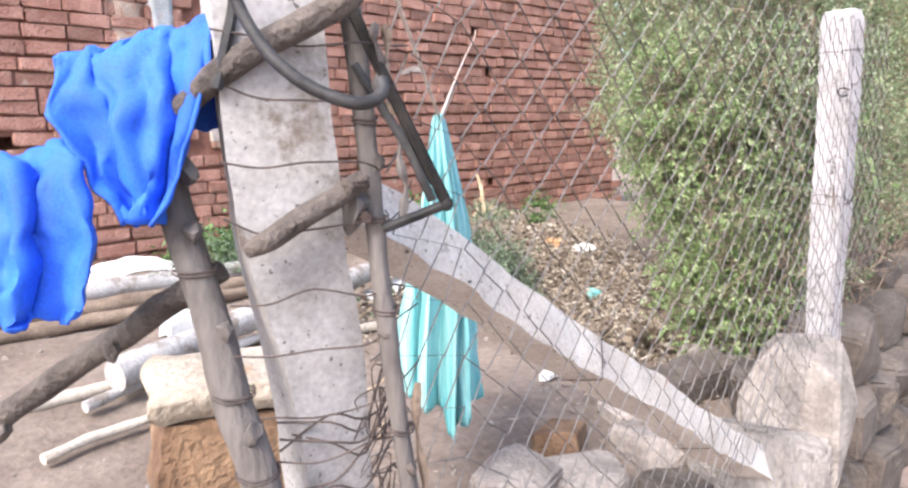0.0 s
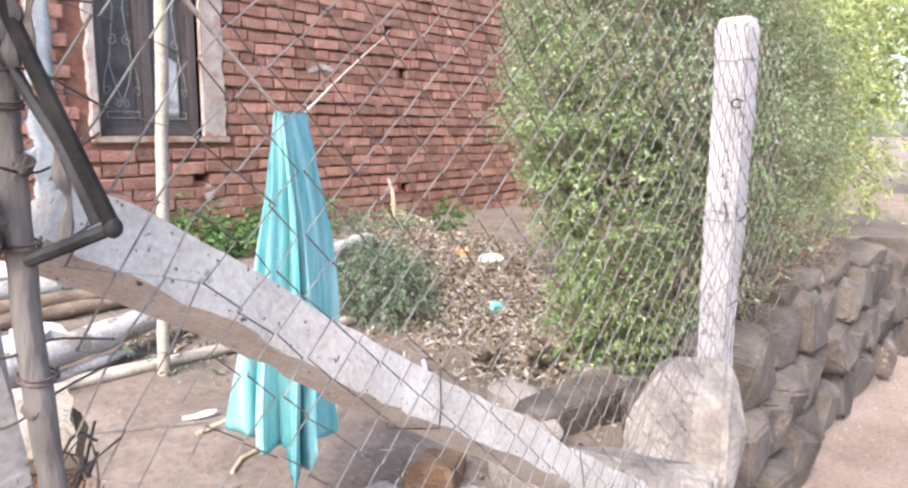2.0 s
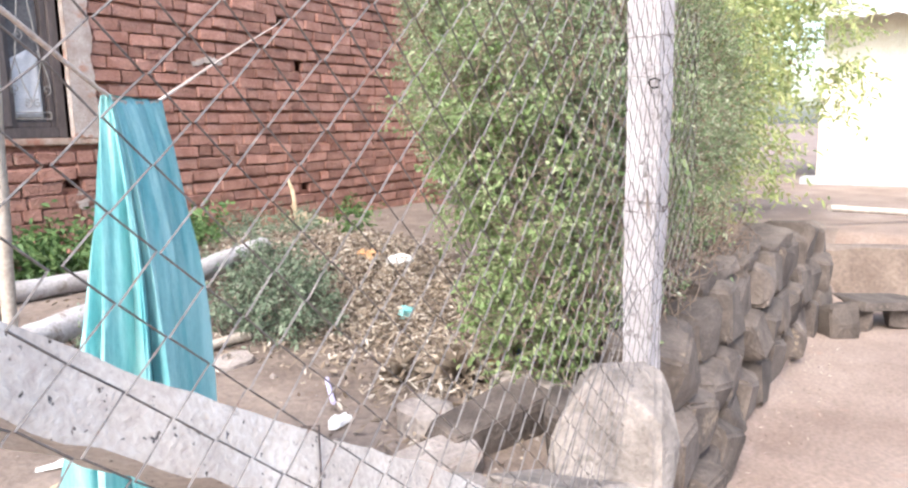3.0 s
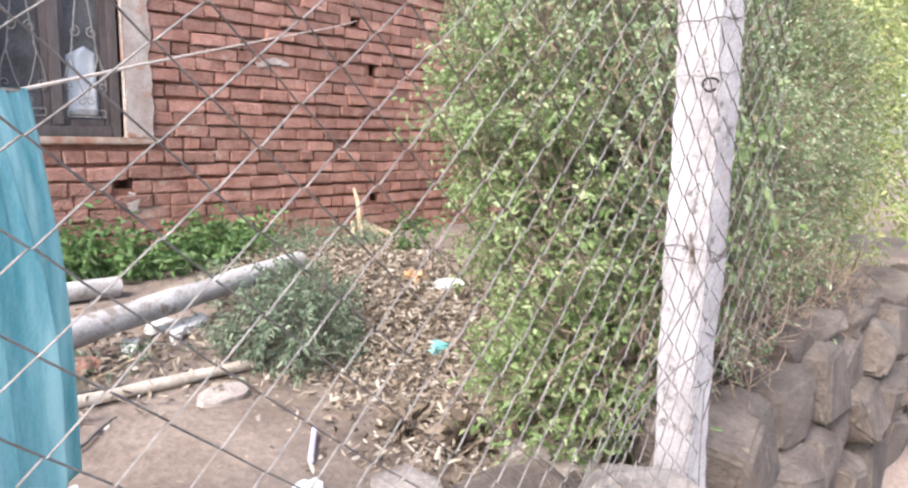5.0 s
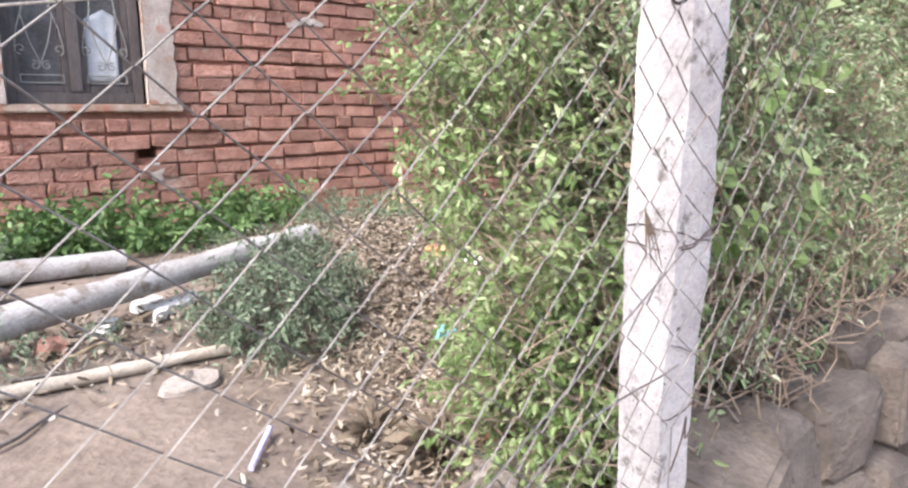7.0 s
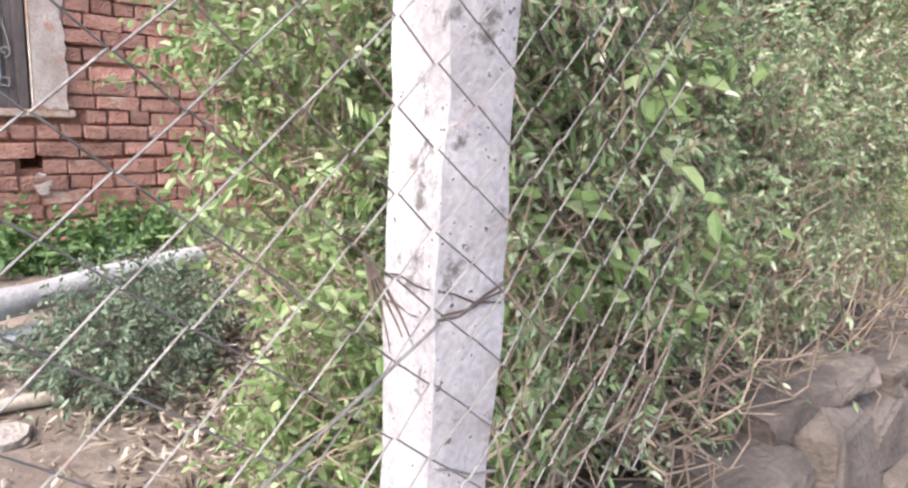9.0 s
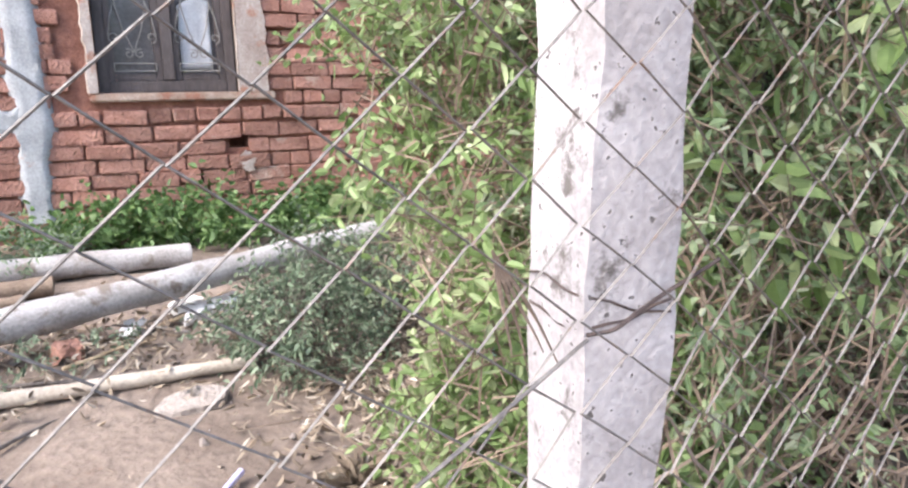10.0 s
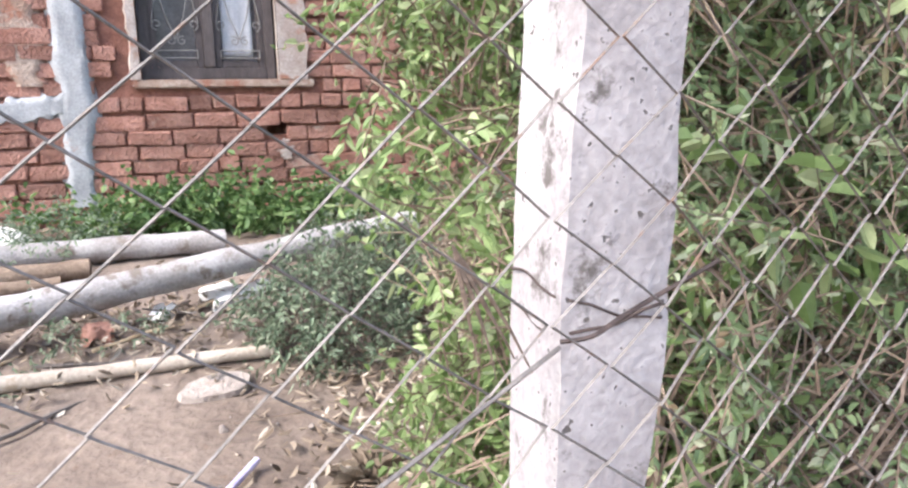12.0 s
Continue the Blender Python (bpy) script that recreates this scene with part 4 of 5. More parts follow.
def washing():
    # blue cloth over the gate rail: front fall, back fall, and the piece hung lower down the rail
    drape("blue_cloth", "crumpled bright blue cotton cloth thrown over a rail",
          (((0.668, 1.205, 1.46), (0.79, 1.14, 1.50)), ((0.652, 1.20, 1.535), (0.785, 1.135, 1.575)), ((0.640, 1.17, 1.565), (0.775, 1.10, 1.606)), ((0.625, 1.155, 1.53), (0.762, 1.075, 1.585)),
           ((0.640, 1.135, 1.49), (0.738, 1.065, 1.52)), ((0.652, 1.125, 1.45), (0.712, 1.075, 1.455)), ((0.668, 1.108, 1.415), (0.688, 1.085, 1.415))), BLUE, 0.003, "blue washing", 0.013, 1.0, 44)
    drape("blue_cloth", "bright blue cloth hanging straight from a rail",
          (((0.545, 1.225, 1.42), (0.655, 1.185, 1.45)), ((0.535, 1.205, 1.462), (0.648, 1.17, 1.487)), ((0.53, 1.175, 1.455), (0.640, 1.125, 1.468)), ((0.525, 1.16, 1.40), (0.635, 1.105, 1.43)),
           ((0.525, 1.155, 1.35), (0.628, 1.105, 1.37)), ((0.535, 1.15, 1.325), (0.622, 1.11, 1.328))), BLUE, 0.003, "blue washing", 0.012, 2.5, 40)
    # turquoise cloth gathered on the line
    th = thing("turquoise_cloth", (1.78, 1.84, 0.7), "faded turquoise cloth hanging over a rope, fold shade in its colour", "cloth")
    v, f = [], []
    n, m = 50, 180
    ax = unit(np.array([0.345, 0.35, 0.0]))
    ay = unit(np.array([0.35, -0.345, 0.0]))
    for j in range(n):
        s = j / (n - 1)
        half = np.interp(s, (0, 0.1, 0.5, 1), (0.235, 0.238, 0.25, 0.262))
        deep = np.interp(s, (0, 0.02, 0.15, 0.4, 0.75, 1), (0.004, 0.012, 0.030, 0.052, 0.070, 0.078))
        for i in range(m):
            a = 2 * math.pi * i / m
            c, t = math.cos(a), math.sin(a)
            u = math.copysign(abs(c) ** 0.7, c)
            w = math.copysign(abs(t) ** 0.6, t)
            wave = (0.10 + 0.34 * s) * math.sin(u * 13 + 0.8 * math.sin(2.2 * s) + (0.7 if t > 0 else 2.1)) + (0.08 + 0.10 * s) * math.sin(u * 29 + 2 * s) + 0.04 * math.sin(u * 61 + 7 * s)
            p = np.array([1.768, 1.841, 0.0]) + ax * u * half + ay * deep * (w + wave * (0.4 + 0.6 * abs(w)))
            ridge = (0.004 + 0.013 * min(1, s * 1.6)) * math.sin(15 * a + 0.9 * math.sin(3 * s)) + (0.002 + 0.006 * s) * math.sin(37 * a + 2 * s)
            p += (ax * c * 0.5 + ay * t) * ridge + ay * 0.012 * math.sin(4 * s + 0.5)
            p += ay * (0.010 + 0.012 * s) * math.sin(5 * t + 1.0 + s) * (1 - abs(t)) * 0.8 + ax * ridge * (1 - abs(t)) * 1.6 * math.copysign(1, c)
            drop = 0.715 + 0.03 * math.sin(u * 4 + 0.6) + 0.025 * math.sin(u * 11 + t) + (0.05 if t > 0 else -0.02)
            v.append((p[0], p[1], 1.530 + 0.006 * u - drop * s))
    for j in range(n - 1):
        for i in range(m):
            f.append((j * m + i, j * m + (i + 1) % m, (j + 1) * m + (i + 1) % m, (j + 1) * m + i))
    f.append(tuple(range(m)))
    ob = raw("sheet", v, f, TEAL_STREAKED, th, "", "", 75)
    sol = ob.modifiers.new("thick", 'SOLIDIFY'); sol.thickness = 0.003
    # ropes
    bar("washing_line", ((0.88, 1.01, 1.742), (1.127, 1.232, 1.668), (1.36, 1.44, 1.598), (1.615, 1.673, 1.526), (1.775, 1.835, 1.522), (1.94, 2.002, 1.535)), (0.0036, 0.0036), ROPE, "pale rope stretched from the gate post", "rope", 6, 0.0008, 30, "washing lines")
    bar("washing_line", ((1.94, 2.002, 1.535), (2.6, 2.6, 1.70), (3.6, 3.5, 1.945), (4.6, 4.39, 2.19), (5.27, WY + 0.02, 2.364)), (0.0036, 0.0036), ROPE, "pale rope stretched to a peg in the brick wall", "rope", 6, 0.0008, 50, "washing lines")


washing()


# ---- stones ----
def stones():
    # dry-stone retaining wall beside the road
    rng = random.Random(31)
    rows = ((0.0, 0.29), (0.25, 0.27), (0.47, 0.28))
    meshes = [block_mesh((0.165, 0.16, 0.15), 100 + i) for i in range(12)]
    for row, (z, hgt) in enumerate(rows):
        x = 2.98 + 0.1 * row
        while x < 6.6:
            w = rng.uniform(0.24, 0.40)
            top = np.interp(x, (2.9, 4.7, 6.6), (0.9, 0.80, 0.60))
            y = np.interp(x, (2.9, 3.9, 5.9, 6.6), (1.19, 1.23, 1.19, 1.12)) + 0.035 * row
            if z < top - 0.12:
                me = meshes[rng.randrange(12)]
                ob = place_stone("stone", me, ROCK, (x + w / 2, y + 0.05 + rng.uniform(-0.03, 0.03), z + hgt / 2 + rng.uniform(-0.02, 0.03)),
                                 (rng.uniform(-9, 9), rng.uniform(-11, 11), rng.choice((0, 180)) + rng.uniform(-9, 9)), "rough grey-brown field stone in a dry retaining wall", "retaining wall stones")
                ob.scale = (w / 0.34 * rng.uniform(0.95, 1.1), rng.uniform(0.85, 1.1), hgt / 0.31)
            x += w * 0.93
    for k, (x, y, z, rz, L) in enumerate(((4.25, 1.42, 0.79, -3, 0.26), (4.85, 1.40, 0.78, 3, 0.28), (5.55, 1.36, 0.76, -4, 0.30))):
        c, q = math.cos(radians(rz)), math.sin(radians(rz))
        sec = [((x + c * L * t, y + q * L * t, z + 0.02 * t), Vector((-q * 0.15, c * 0.15, 0.01)) * (1 - 0.12 * (abs(t) > 0.9)), Vector((0.0, 0.0, 0.035)) * (1 - 0.2 * (abs(t) > 0.9))) for t in np.linspace(-1, 1, 13)]
        v, f = rough_column(sec, 5, 0.016, 20 + k)
        th = thing("stone_slab", (x, y, z - 0.035), "flat grey stone slab capping the retaining wall", "stone", "wall slabs")
        raw("slab", v, f, ROCK, th, "", "", 30)
    # boulder and flat stones round the post foot
    one = [
        ((2.45, 1.23, 0.48), (0.19, 0.14, 0.15), (-8, 16, -20), 5, BOULDER, "grey-beige angular stone under the fence"),
        ((2.82, 1.66, 0.525), (0.22, 0.10, 0.065), (6, -5, -20), 9, ROCK, "long flat grey stone at the yard edge"),
        ((2.55, 1.68, 0.47), (0.13, 0.10, 0.07), (3, -4, -34), 12, ROCK_PALE, "flat pale stone at the yard edge"),
        ((3.13, 1.68, 0.53), (0.13, 0.09, 0.06), (0, 4, -40), 16, ROCK_PALE, "flat pale stone at the yard edge"),
        ((2.95, 1.42, 0.52), (0.15, 0.11, 0.08), (4, 3, 24), 15, ROCK, "flat grey stone beside the fence post"),
        ((2.36, 1.50, 0.46), (0.13, 0.12, 0.09), (6, 2, 60), 18, ROCK_PALE, "pale rounded stone at the yard edge"),
        ((2.18, 1.74, 0.47), (0.11, 0.08, 0.08), (0, 0, 20), 21, LATERITE, "brownish stone at the yard edge"),
        ((2.05, 1.56, 0.45), (0.13, 0.10, 0.07), (4, 0, -30), 24, ROCK_PALE, "pale flat stone at the yard edge"),
        ((1.86, 1.66, 0.46), (0.13, 0.11, 0.11), (10, 0, 15), 27, ROCK_PALE, "pale angular stone at the yard edge"),
        ((2.25, 1.36, 0.36), (0.15, 0.12, 0.12), (0, 10, 0), 30, ROCK, "grey stone low in the bank"),
        ((1.95, 1.38, 0.32), (0.15, 0.12, 0.12), (10, -10, 30), 33, ROCK_PALE, "pale stone low in the bank"),
        ((2.75, 1.16, 0.22), (0.18, 0.13, 0.17), (0, 8, 20), 36, ROCK, "grey stone at the foot of the bank"),
        ((2.42, 1.18, 0.20), (0.17, 0.13, 0.17), (0, -8, 70), 39, ROCK, "grey stone at the foot of the bank"),
        ((1.65, 1.40, 0.36), (0.14, 0.11, 0.11), (0, 5, -10), 42, ROCK_PALE, "pale stone low in the bank"),
        ((1.35, 1.34, 0.34), (0.15, 0.11, 0.12), (0, 5, 25), 45, ROCK, "grey stone low in the bank"),
    ]
    for loc, size, rot, seed, m, label in one:
        place_stone("stone", block_mesh(size, seed, 12), m, loc, rot, label, "")
    place_stone("stone", block_mesh((0.19, 0.17, 0.215), 71, 9, 0.62, 0.22), BOULDER, (2.68, 1.20, 0.605), (8, -6, 20), "large grey-beige broken boulder against the fence post", "")
    # squat round stone sunk in the earth
    th = thing("round_stone", (2.75, 1.87, 0.43), "squat round grey stone sunk in the earth", "stone")
    sec = [((2.75, 1.87, 0.42 + 0.148 * t), Vector((0.088, 0.01, 0)) * (1.0 - 0.25 * (t > 0.97)), Vector((-0.01, 0.085, 0.012)) * (1.0 - 0.25 * (t > 0.97))) for t in (0, 0.2, 0.4, 0.6, 0.8, 0.92, 1.0)]
    v, f = rough_column(sec, 6, 0.006, 41)
    c = Vector((2.75, 1.87, 0))
    v = [Vector((c.x + (q.x - c.x) * k, c.y + (q.y - c.y) * k, q.z)) for q in v for k in (0.088 / max(0.088, (Vector((q.x, q.y, 0)) - c).length * 0.92),)]
    raw("body", v, f, ROCK_PALE, th, "", "", 40)
    # cut block that stands behind the gate
    th = thing("cut_stone", (0.98, 1.55, 0.45), "tall brown cut stone block with a pale top", "stone block")
    def course(z0, z1, k0, n, seed):
        return rough_column([((0.985 + 0.010 * math.sin(i + seed), 1.56, z0 + (z1 - z0) * i / n), Vector((0.128, -0.046, 0)) * (k0 - 0.06 * (i in (0, n))), Vector((0.04, 0.11, 0)) * (k0 - 0.06 * (i in (0, n)))) for i in range(n + 1)], 6, 0.009, seed)
    raw("lower_course", *course(0.42, 0.80, 0.95, 12, 3), LATERITE, th, "", "", 40)
    raw("middle_course", *course(0.80, 1.035, 1.0, 9, 6), LATERITE, th, "", "", 40)
    raw("top", *course(1.035, 1.09, 0.99, 4, 9), CREAM_STONE, th, "pale cream stone top", "", 40)
    # slab bench on small stones where the wall ends
    for k, (x, y, z, size) in enumerate(((6.62, 0.86, 0.07, (0.09, 0.10, 0.09)), (6.86, 0.62, 0.07, (0.10, 0.09, 0.09)), (6.42, 0.98, 0.10, (0.13, 0.11, 0.13)))):
        place_stone("stone", block_mesh(size, 60 + k), ROCK, (x, y, z), (0, 4, 20 * k), "weathered brown stone beside the road", "roadside stones")
    place_stone("stone", block_mesh((0.27, 0.17, 0.035), 66), ROCK, (6.74, 0.74, 0.185), (2, 3, -44), "flat brown slab resting on small stones", "roadside stones")


stones()


# ---- logs and poles in the yard ----
def log(name, a, b, ra, rb, material, label, group="logs", wob=0.01, sag=0.0):
    a, b = np.array(a, float), np.array(b, float)
    mid = (a + b) / 2 + np.array([0.0, 0.0, -sag])
    th = thing(name, tuple(a), label, "log", group)
    p = curve_points([a, (a + mid) / 2 + np.array([0.0, 0.012, 0.004]), mid, (b + mid) / 2 + np.array([0.0, -0.012, 0.003]), b], 36)
    r = np.linspace(ra, rb, len(p)) * (1 + 0.05 * np.sin(np.arange(len(p)) * 0.9))
    v, f = tube(p, r, 14, wob)
    raw("trunk", v, f, material, th, "", "", 50)
    return th


def yard_wood():
    log("log", (1.27, 3.03, 0.65), (3.74, 3.69, 0.822), 0.059, 0.05, LOG_PALE, "long pale barkless log lying across rubbish")
    log("log", (0.6, 4.36, 0.71), (3.0, 4.18, 0.715), 0.062, 0.05, LOG_PALE, "old grey log lying near the wall")
    log("log", (0.4, 4.10, 0.685), (2.45, 3.98, 0.685), 0.045, 0.04, LOG_BROWN, "brown log lying beside a grey one")
    log("log", (0.4, 3.86, 0.67), (2.35, 3.86, 0.665), 0.035, 0.032, LOG_BROWN, "slim brown log in the stack")
    log("log", (2.15, 4.62, 0.71), (2.62, 4.55, 0.715), 0.05, 0.045, LOG_BROWN, "short brown log end near the wall")
    log("pole", (0.9, 3.16, 0.575), (3.035, 3.04, 0.565), 0.026, 0.022, POLE, "thin pale pole lying on the earth", "poles", 0.004)
    log("pole", (1.15, 3.0, 0.575), (2.0, 3.2, 0.62), 0.022, 0.018, LOG_PALE, "grey stick lying under the log", "poles", 0.004)
    log("pole", (1.05, 2.15, 0.52), (1.38, 2.80, 0.545), 0.024, 0.02, LOG_BROWN, "short brown stick on the earth", "poles", 0.004)
    log("pole", (0.95, 2.75, 0.535), (1.55, 2.86, 0.55), 0.018, 0.016, POLE, "short pale stick on the earth", "poles", 0.004)
    bar("leaning_pole", ((1.958, 2.735, 2.45), (1.977, 2.797, 1.9), (2.012, 2.913, 1.37), (2.034, 3.03, 0.60), (2.036, 3.04, 0.48)), (0.021, 0.022, 0.024), POLE,
        "pale peeled pole leaning in the yard", "pole", 10, 0.003, 40)
    for k, (x, y, ang, L) in enumerate(((2.36, 2.88, 38, 0.36), (2.62, 3.25, 20, 0.3), (2.75, 3.35, 160, 0.25), (2.2, 3.2, 50, 0.3), (2.5, 3.12, -20, 0.4), (2.9, 3.45, 35, 0.3),
                                        (3.35, 1.72, -28, 0.5), (3.55, 1.85, 15, 0.35), (3.1, 1.62, 30, 0.3), (1.9, 2.25, 25, 0.25), (1.6, 2.1, -15, 0.3), (2.0, 2.5, 8, 0.3), (3.9, 2.4, 20, 0.4), (4.3, 2.8, -30, 0.5))):
        a = radians(ang)
        z = float(yard(x, y))
        p = [(x + s * L * math.cos(a), y + s * L * math.sin(a) + 0.015 * math.sin(s * 7 + k), z + 0.012 + 0.02 * (s + 0.5) * (k % 3)) for s in (-0.5, -0.2, 0.1, 0.3, 0.5)]
        th = thing("twig", p[0], "thin dry twig lying on the earth", "twig", "twigs")
        v, f = tube(p, [0.007, 0.0065, 0.006, 0.005, 0.003], 6, 0.002)
        raw("stem", v, f, STRAW if k % 2 else BARK_GREY, th, "", "", 50)
    # dried stalk that leans on the wall
    th = thing("dry_stump", (5.17, 4.9, 0.7), "dry pale palm stump leaning at the wall foot", "stump")
    for k, (dx, top, r) in enumerate(((-0.02, 1.08, 0.03), (0.06, 0.86, 0.05), (0.16, 0.84, 0.03), (-0.1, 0.82, 0.03))):
        v, f = tube(curve_points(((5.17 + dx * 2.2, 4.80, 0.66), (5.17 + dx, 4.86, (0.66 + top) / 2), (5.16 + dx * 0.3, 4.92, top)), 12), np.linspace(r, r * 0.4, 13), 8, 0.01)
        raw("husk", v, f, STRAW, th, "", "", 50)
    # broken branch caught in the fence
    th = thing("dry_branch", (2.82, 1.3, 1.15), "dry brown seed branch caught behind the fence", "branch")
    for k in range(4):
        e = 0.009 * (k - 1.2)
        v, f = tube(curve_points(((2.838, 1.176, 1.288), (2.846 + e * 0.3, 1.177, 1.268), (2.860 + e * 0.8, 1.18, 1.24), (2.876 + e * 1.5, 1.185, 1.205 - 0.012 * (k % 2))), 10), np.array([0.0008] * 3 + [0.0018] * 3 + [0.0015, 0.0011, 0.0008, 0.0005]), 5, 0.003)
        raw("stalk", v, f, LOG_BROWN, th, "", "", 50)


yard_wood()


def flat_piece(name, x, y, sx, sy, thick, material, label, category, seed=1, tilt=(3, 2, 0), lift=0.012, group="", uneven=0.18):
    rng = np.random.default_rng(seed)
    n = 16
    v, f = [], []
    rr = 1 + uneven * rng.normal(size=n)
    z = float(yard(x, y)) + lift
    M = pose(x, y, z, *tilt)
    for lev in (0, 1):
        for i in range(n):
            a = 2 * math.pi * i / n
            v.append(M @ Vector((math.cos(a) * sx * rr[i] * (1 - 0.06 * lev), math.sin(a) * sy * rr[i] * (1 - 0.06 * lev), (lev - 0.5) * thick + 0.15 * thick * rng.normal())))
    for i in range(n):
        k = (i + 1) % n
        f.append((i, k, n + k, n + i))
    f.append(tuple(range(n))[::-1])
    f.append(tuple(range(n, 2 * n)))
    th = thing(name, (x, y, z - lift), label, category, group)
    raw("piece", v, f, material, th, "", "", 40)
    return th


def rubbish():
    flat_piece("stone_slab", 2.82, 2.90, 0.112, 0.072, 0.016, ROCK_PALE, "thin pale flat stone on the earth", "stone", 5, (6, -3, 8), 0.016, "", 0.06)
    for k, (x, y, sx, sy) in enumerate(((2.90, 3.52, 0.07, 0.035), (3.0, 3.47, 0.09, 0.04), (2.92, 3.42, 0.08, 0.03), (2.70, 3.38, 0.06, 0.03))):
        flat_piece("white_scrap", x, y, sx, sy, 0.03, WHITE_CLOTH, "dirty white plastic scrap among rubbish", "scrap", 10 + k, (8, -6, 20 * k), 0.03, "white scraps")
    flat_piece("white_scrap", 4.36, 3.19, 0.10, 0.05, 0.04, WHITE_CLOTH, "crumpled white paper on the litter heap", "scrap", 20, (20, 10, -25), 0.03, "white scraps")
    flat_piece("white_scrap", 2.62, 2.14, 0.05, 0.03, 0.02, WHITE_CLOTH, "torn white scrap on the earth", "scrap", 21, (0, 0, 0), 0.012, "white scraps")
    flat_piece("white_scrap", 1.95, 2.62, 0.06, 0.013, 0.01, WHITE_CLOTH, "torn white paper strip on the earth", "scrap", 22, (0, 0, -10), 0.012, "white scraps")
    flat_piece("white_scrap", 2.15, 2.55, 0.045, 0.013, 0.01, WHITE_CLOTH, "torn white paper strip on the earth", "scrap", 23, (0, 0, 30), 0.012, "white scraps")
    flat_piece("orange_scrap", 4.25, 3.35, 0.07, 0.05, 0.03, ORANGE, "faded orange scrap on the litter heap", "scrap", 24, (12, 0, 0), 0.03)
    flat_piece("teal_scrap", 3.75, 2.69, 0.04, 0.03, 0.05, PLASTIC_TEAL, "small turquoise plastic scrap", "scrap", 25, (20, 10, 0), 0.025)
    flat_piece("blue_bag", 3.40, 1.79, 0.085, 0.05, 0.05, PLASTIC_BLUE, "crumpled dark blue plastic bag", "bag", 26, (10, 5, -20), 0.03)
    flat_piece("broken_tile", 3.27, 1.88, 0.07, 0.05, 0.015, ORANGE, "piece of brown board on dry leaves", "scrap", 27, (15, 0, 10), 0.02)
    flat_piece("grey_bag", 1.75, 3.5, 0.12, 0.07, 0.08, PAPER, "crumpled grey plastic bag beside the logs", "bag", 28, (10, 0, 0), 0.045)
    flat_piece("brick_piece", 2.5, 3.28, 0.05, 0.035, 0.05, BRICK, "broken red brick bit among rubbish", "brick", 29, (0, 10, 0), 0.03)
    th = thing("plastic_tube", (2.75, 2.29, 0.5), "pale lilac plastic tube lying on the earth", "tube")
    v, f = tube(((2.73, 2.26, 0.505), (2.79, 2.33, 0.513), (2.86, 2.41, 0.525)), 0.009, 8)
    raw("tube", v, f, PLASTIC_LILAC, th, "", "", 40)
    # white sack on the logs
    th = thing("white_sack", (1.9, 4.5, 0.7), "lumpy white sack thrown over the logs", "sack")
    v, f = [], []
    n, m = 20, 30
    for j in range(n):
        for i in range(m):
            a, s = i / (m - 1), j / (n - 1)
            edge = min(1, 5 * a, 5 * (1 - a), 4 * s, 4 * (1 - s))
            h = 0.115 * math.sin(math.pi * min(1, a * 1.05)) ** 0.6 * math.sin(math.pi * (0.12 + 0.76 * s)) ** 0.7
            q = Vector((a * 5, s * 4, 1))
            v.append((1.60 + 0.62 * a + 0.02 * noise.noise(q * 2), 4.38 + 0.34 * s + 0.02 * noise.noise(q + Vector((4, 0, 0))), 0.705 + h + 0.015 * noise.noise(q * 1.6)))
    for j in range(n - 1):
        for i in range(m - 1):
            f.append((j * m + i, j * m + i + 1, (j + 1) * m + i + 1, (j + 1) * m + i))
    ob = raw("cover", v, f, WHITE_CLOTH, th, "", "", 70)
    sol = ob.modifiers.new("thick", 'SOLIDIFY'); sol.thickness = 0.006
    th = thing("purple_cloth", (1.15, 4.68, 0.7), "heap of purple cloth by the wall", "cloth")
    me = stone_mesh((0.17, 0.10, 0.10), 88, 5, 0.16)
    me.transform(pose(1.16, 4.66, 0.76, 0, 5, 12))
    link("fold", me, PURPLE, th)


rubbish()


# ---- plants ----
def scatter_leaves(name, label, region, count, length, width, material, seed, height=0.03, flat=0.5, weight=None):
    """Loose leaves on the earth inside (x0, x1, y0, y1)."""
    rng = np.random.default_rng(seed)
    x = rng.uniform(region[0], region[1], count * 3)
    y = rng.uniform(region[2], region[3], count * 3)
    if weight is not None:
        ok = rng.random(count * 3) < weight(x, y)
        x, y = x[ok][:count], y[ok][:count]
    else:
        x, y = x[:count], y[:count]
    k = len(x)
    base = np.stack([x, y, earth(x, y) + rng.uniform(0.004, height, k)], 1)
    a = rng.uniform(0, 2 * np.pi, k)
    along = unit(np.stack([np.cos(a), np.sin(a), rng.normal(size=k) * flat], 1))
    side = unit(np.cross(along, np.array([0, 0, 1.0]) + rng.normal(size=(k, 3)) * flat))
    v, f = leaf_arrays(base, along, side, length * rng.uniform(0.5, 1.4, k), width * rng.uniform(0.5, 1.3, k), 0.5)
    v[:, 2] = np.maximum(v[:, 2], earth(v[:, 0], v[:, 1]) + 0.002)
    ob = raw(name, v, f, material, None, "", "")
    tagged(ob, label, "leaf litter", "", "stuff")


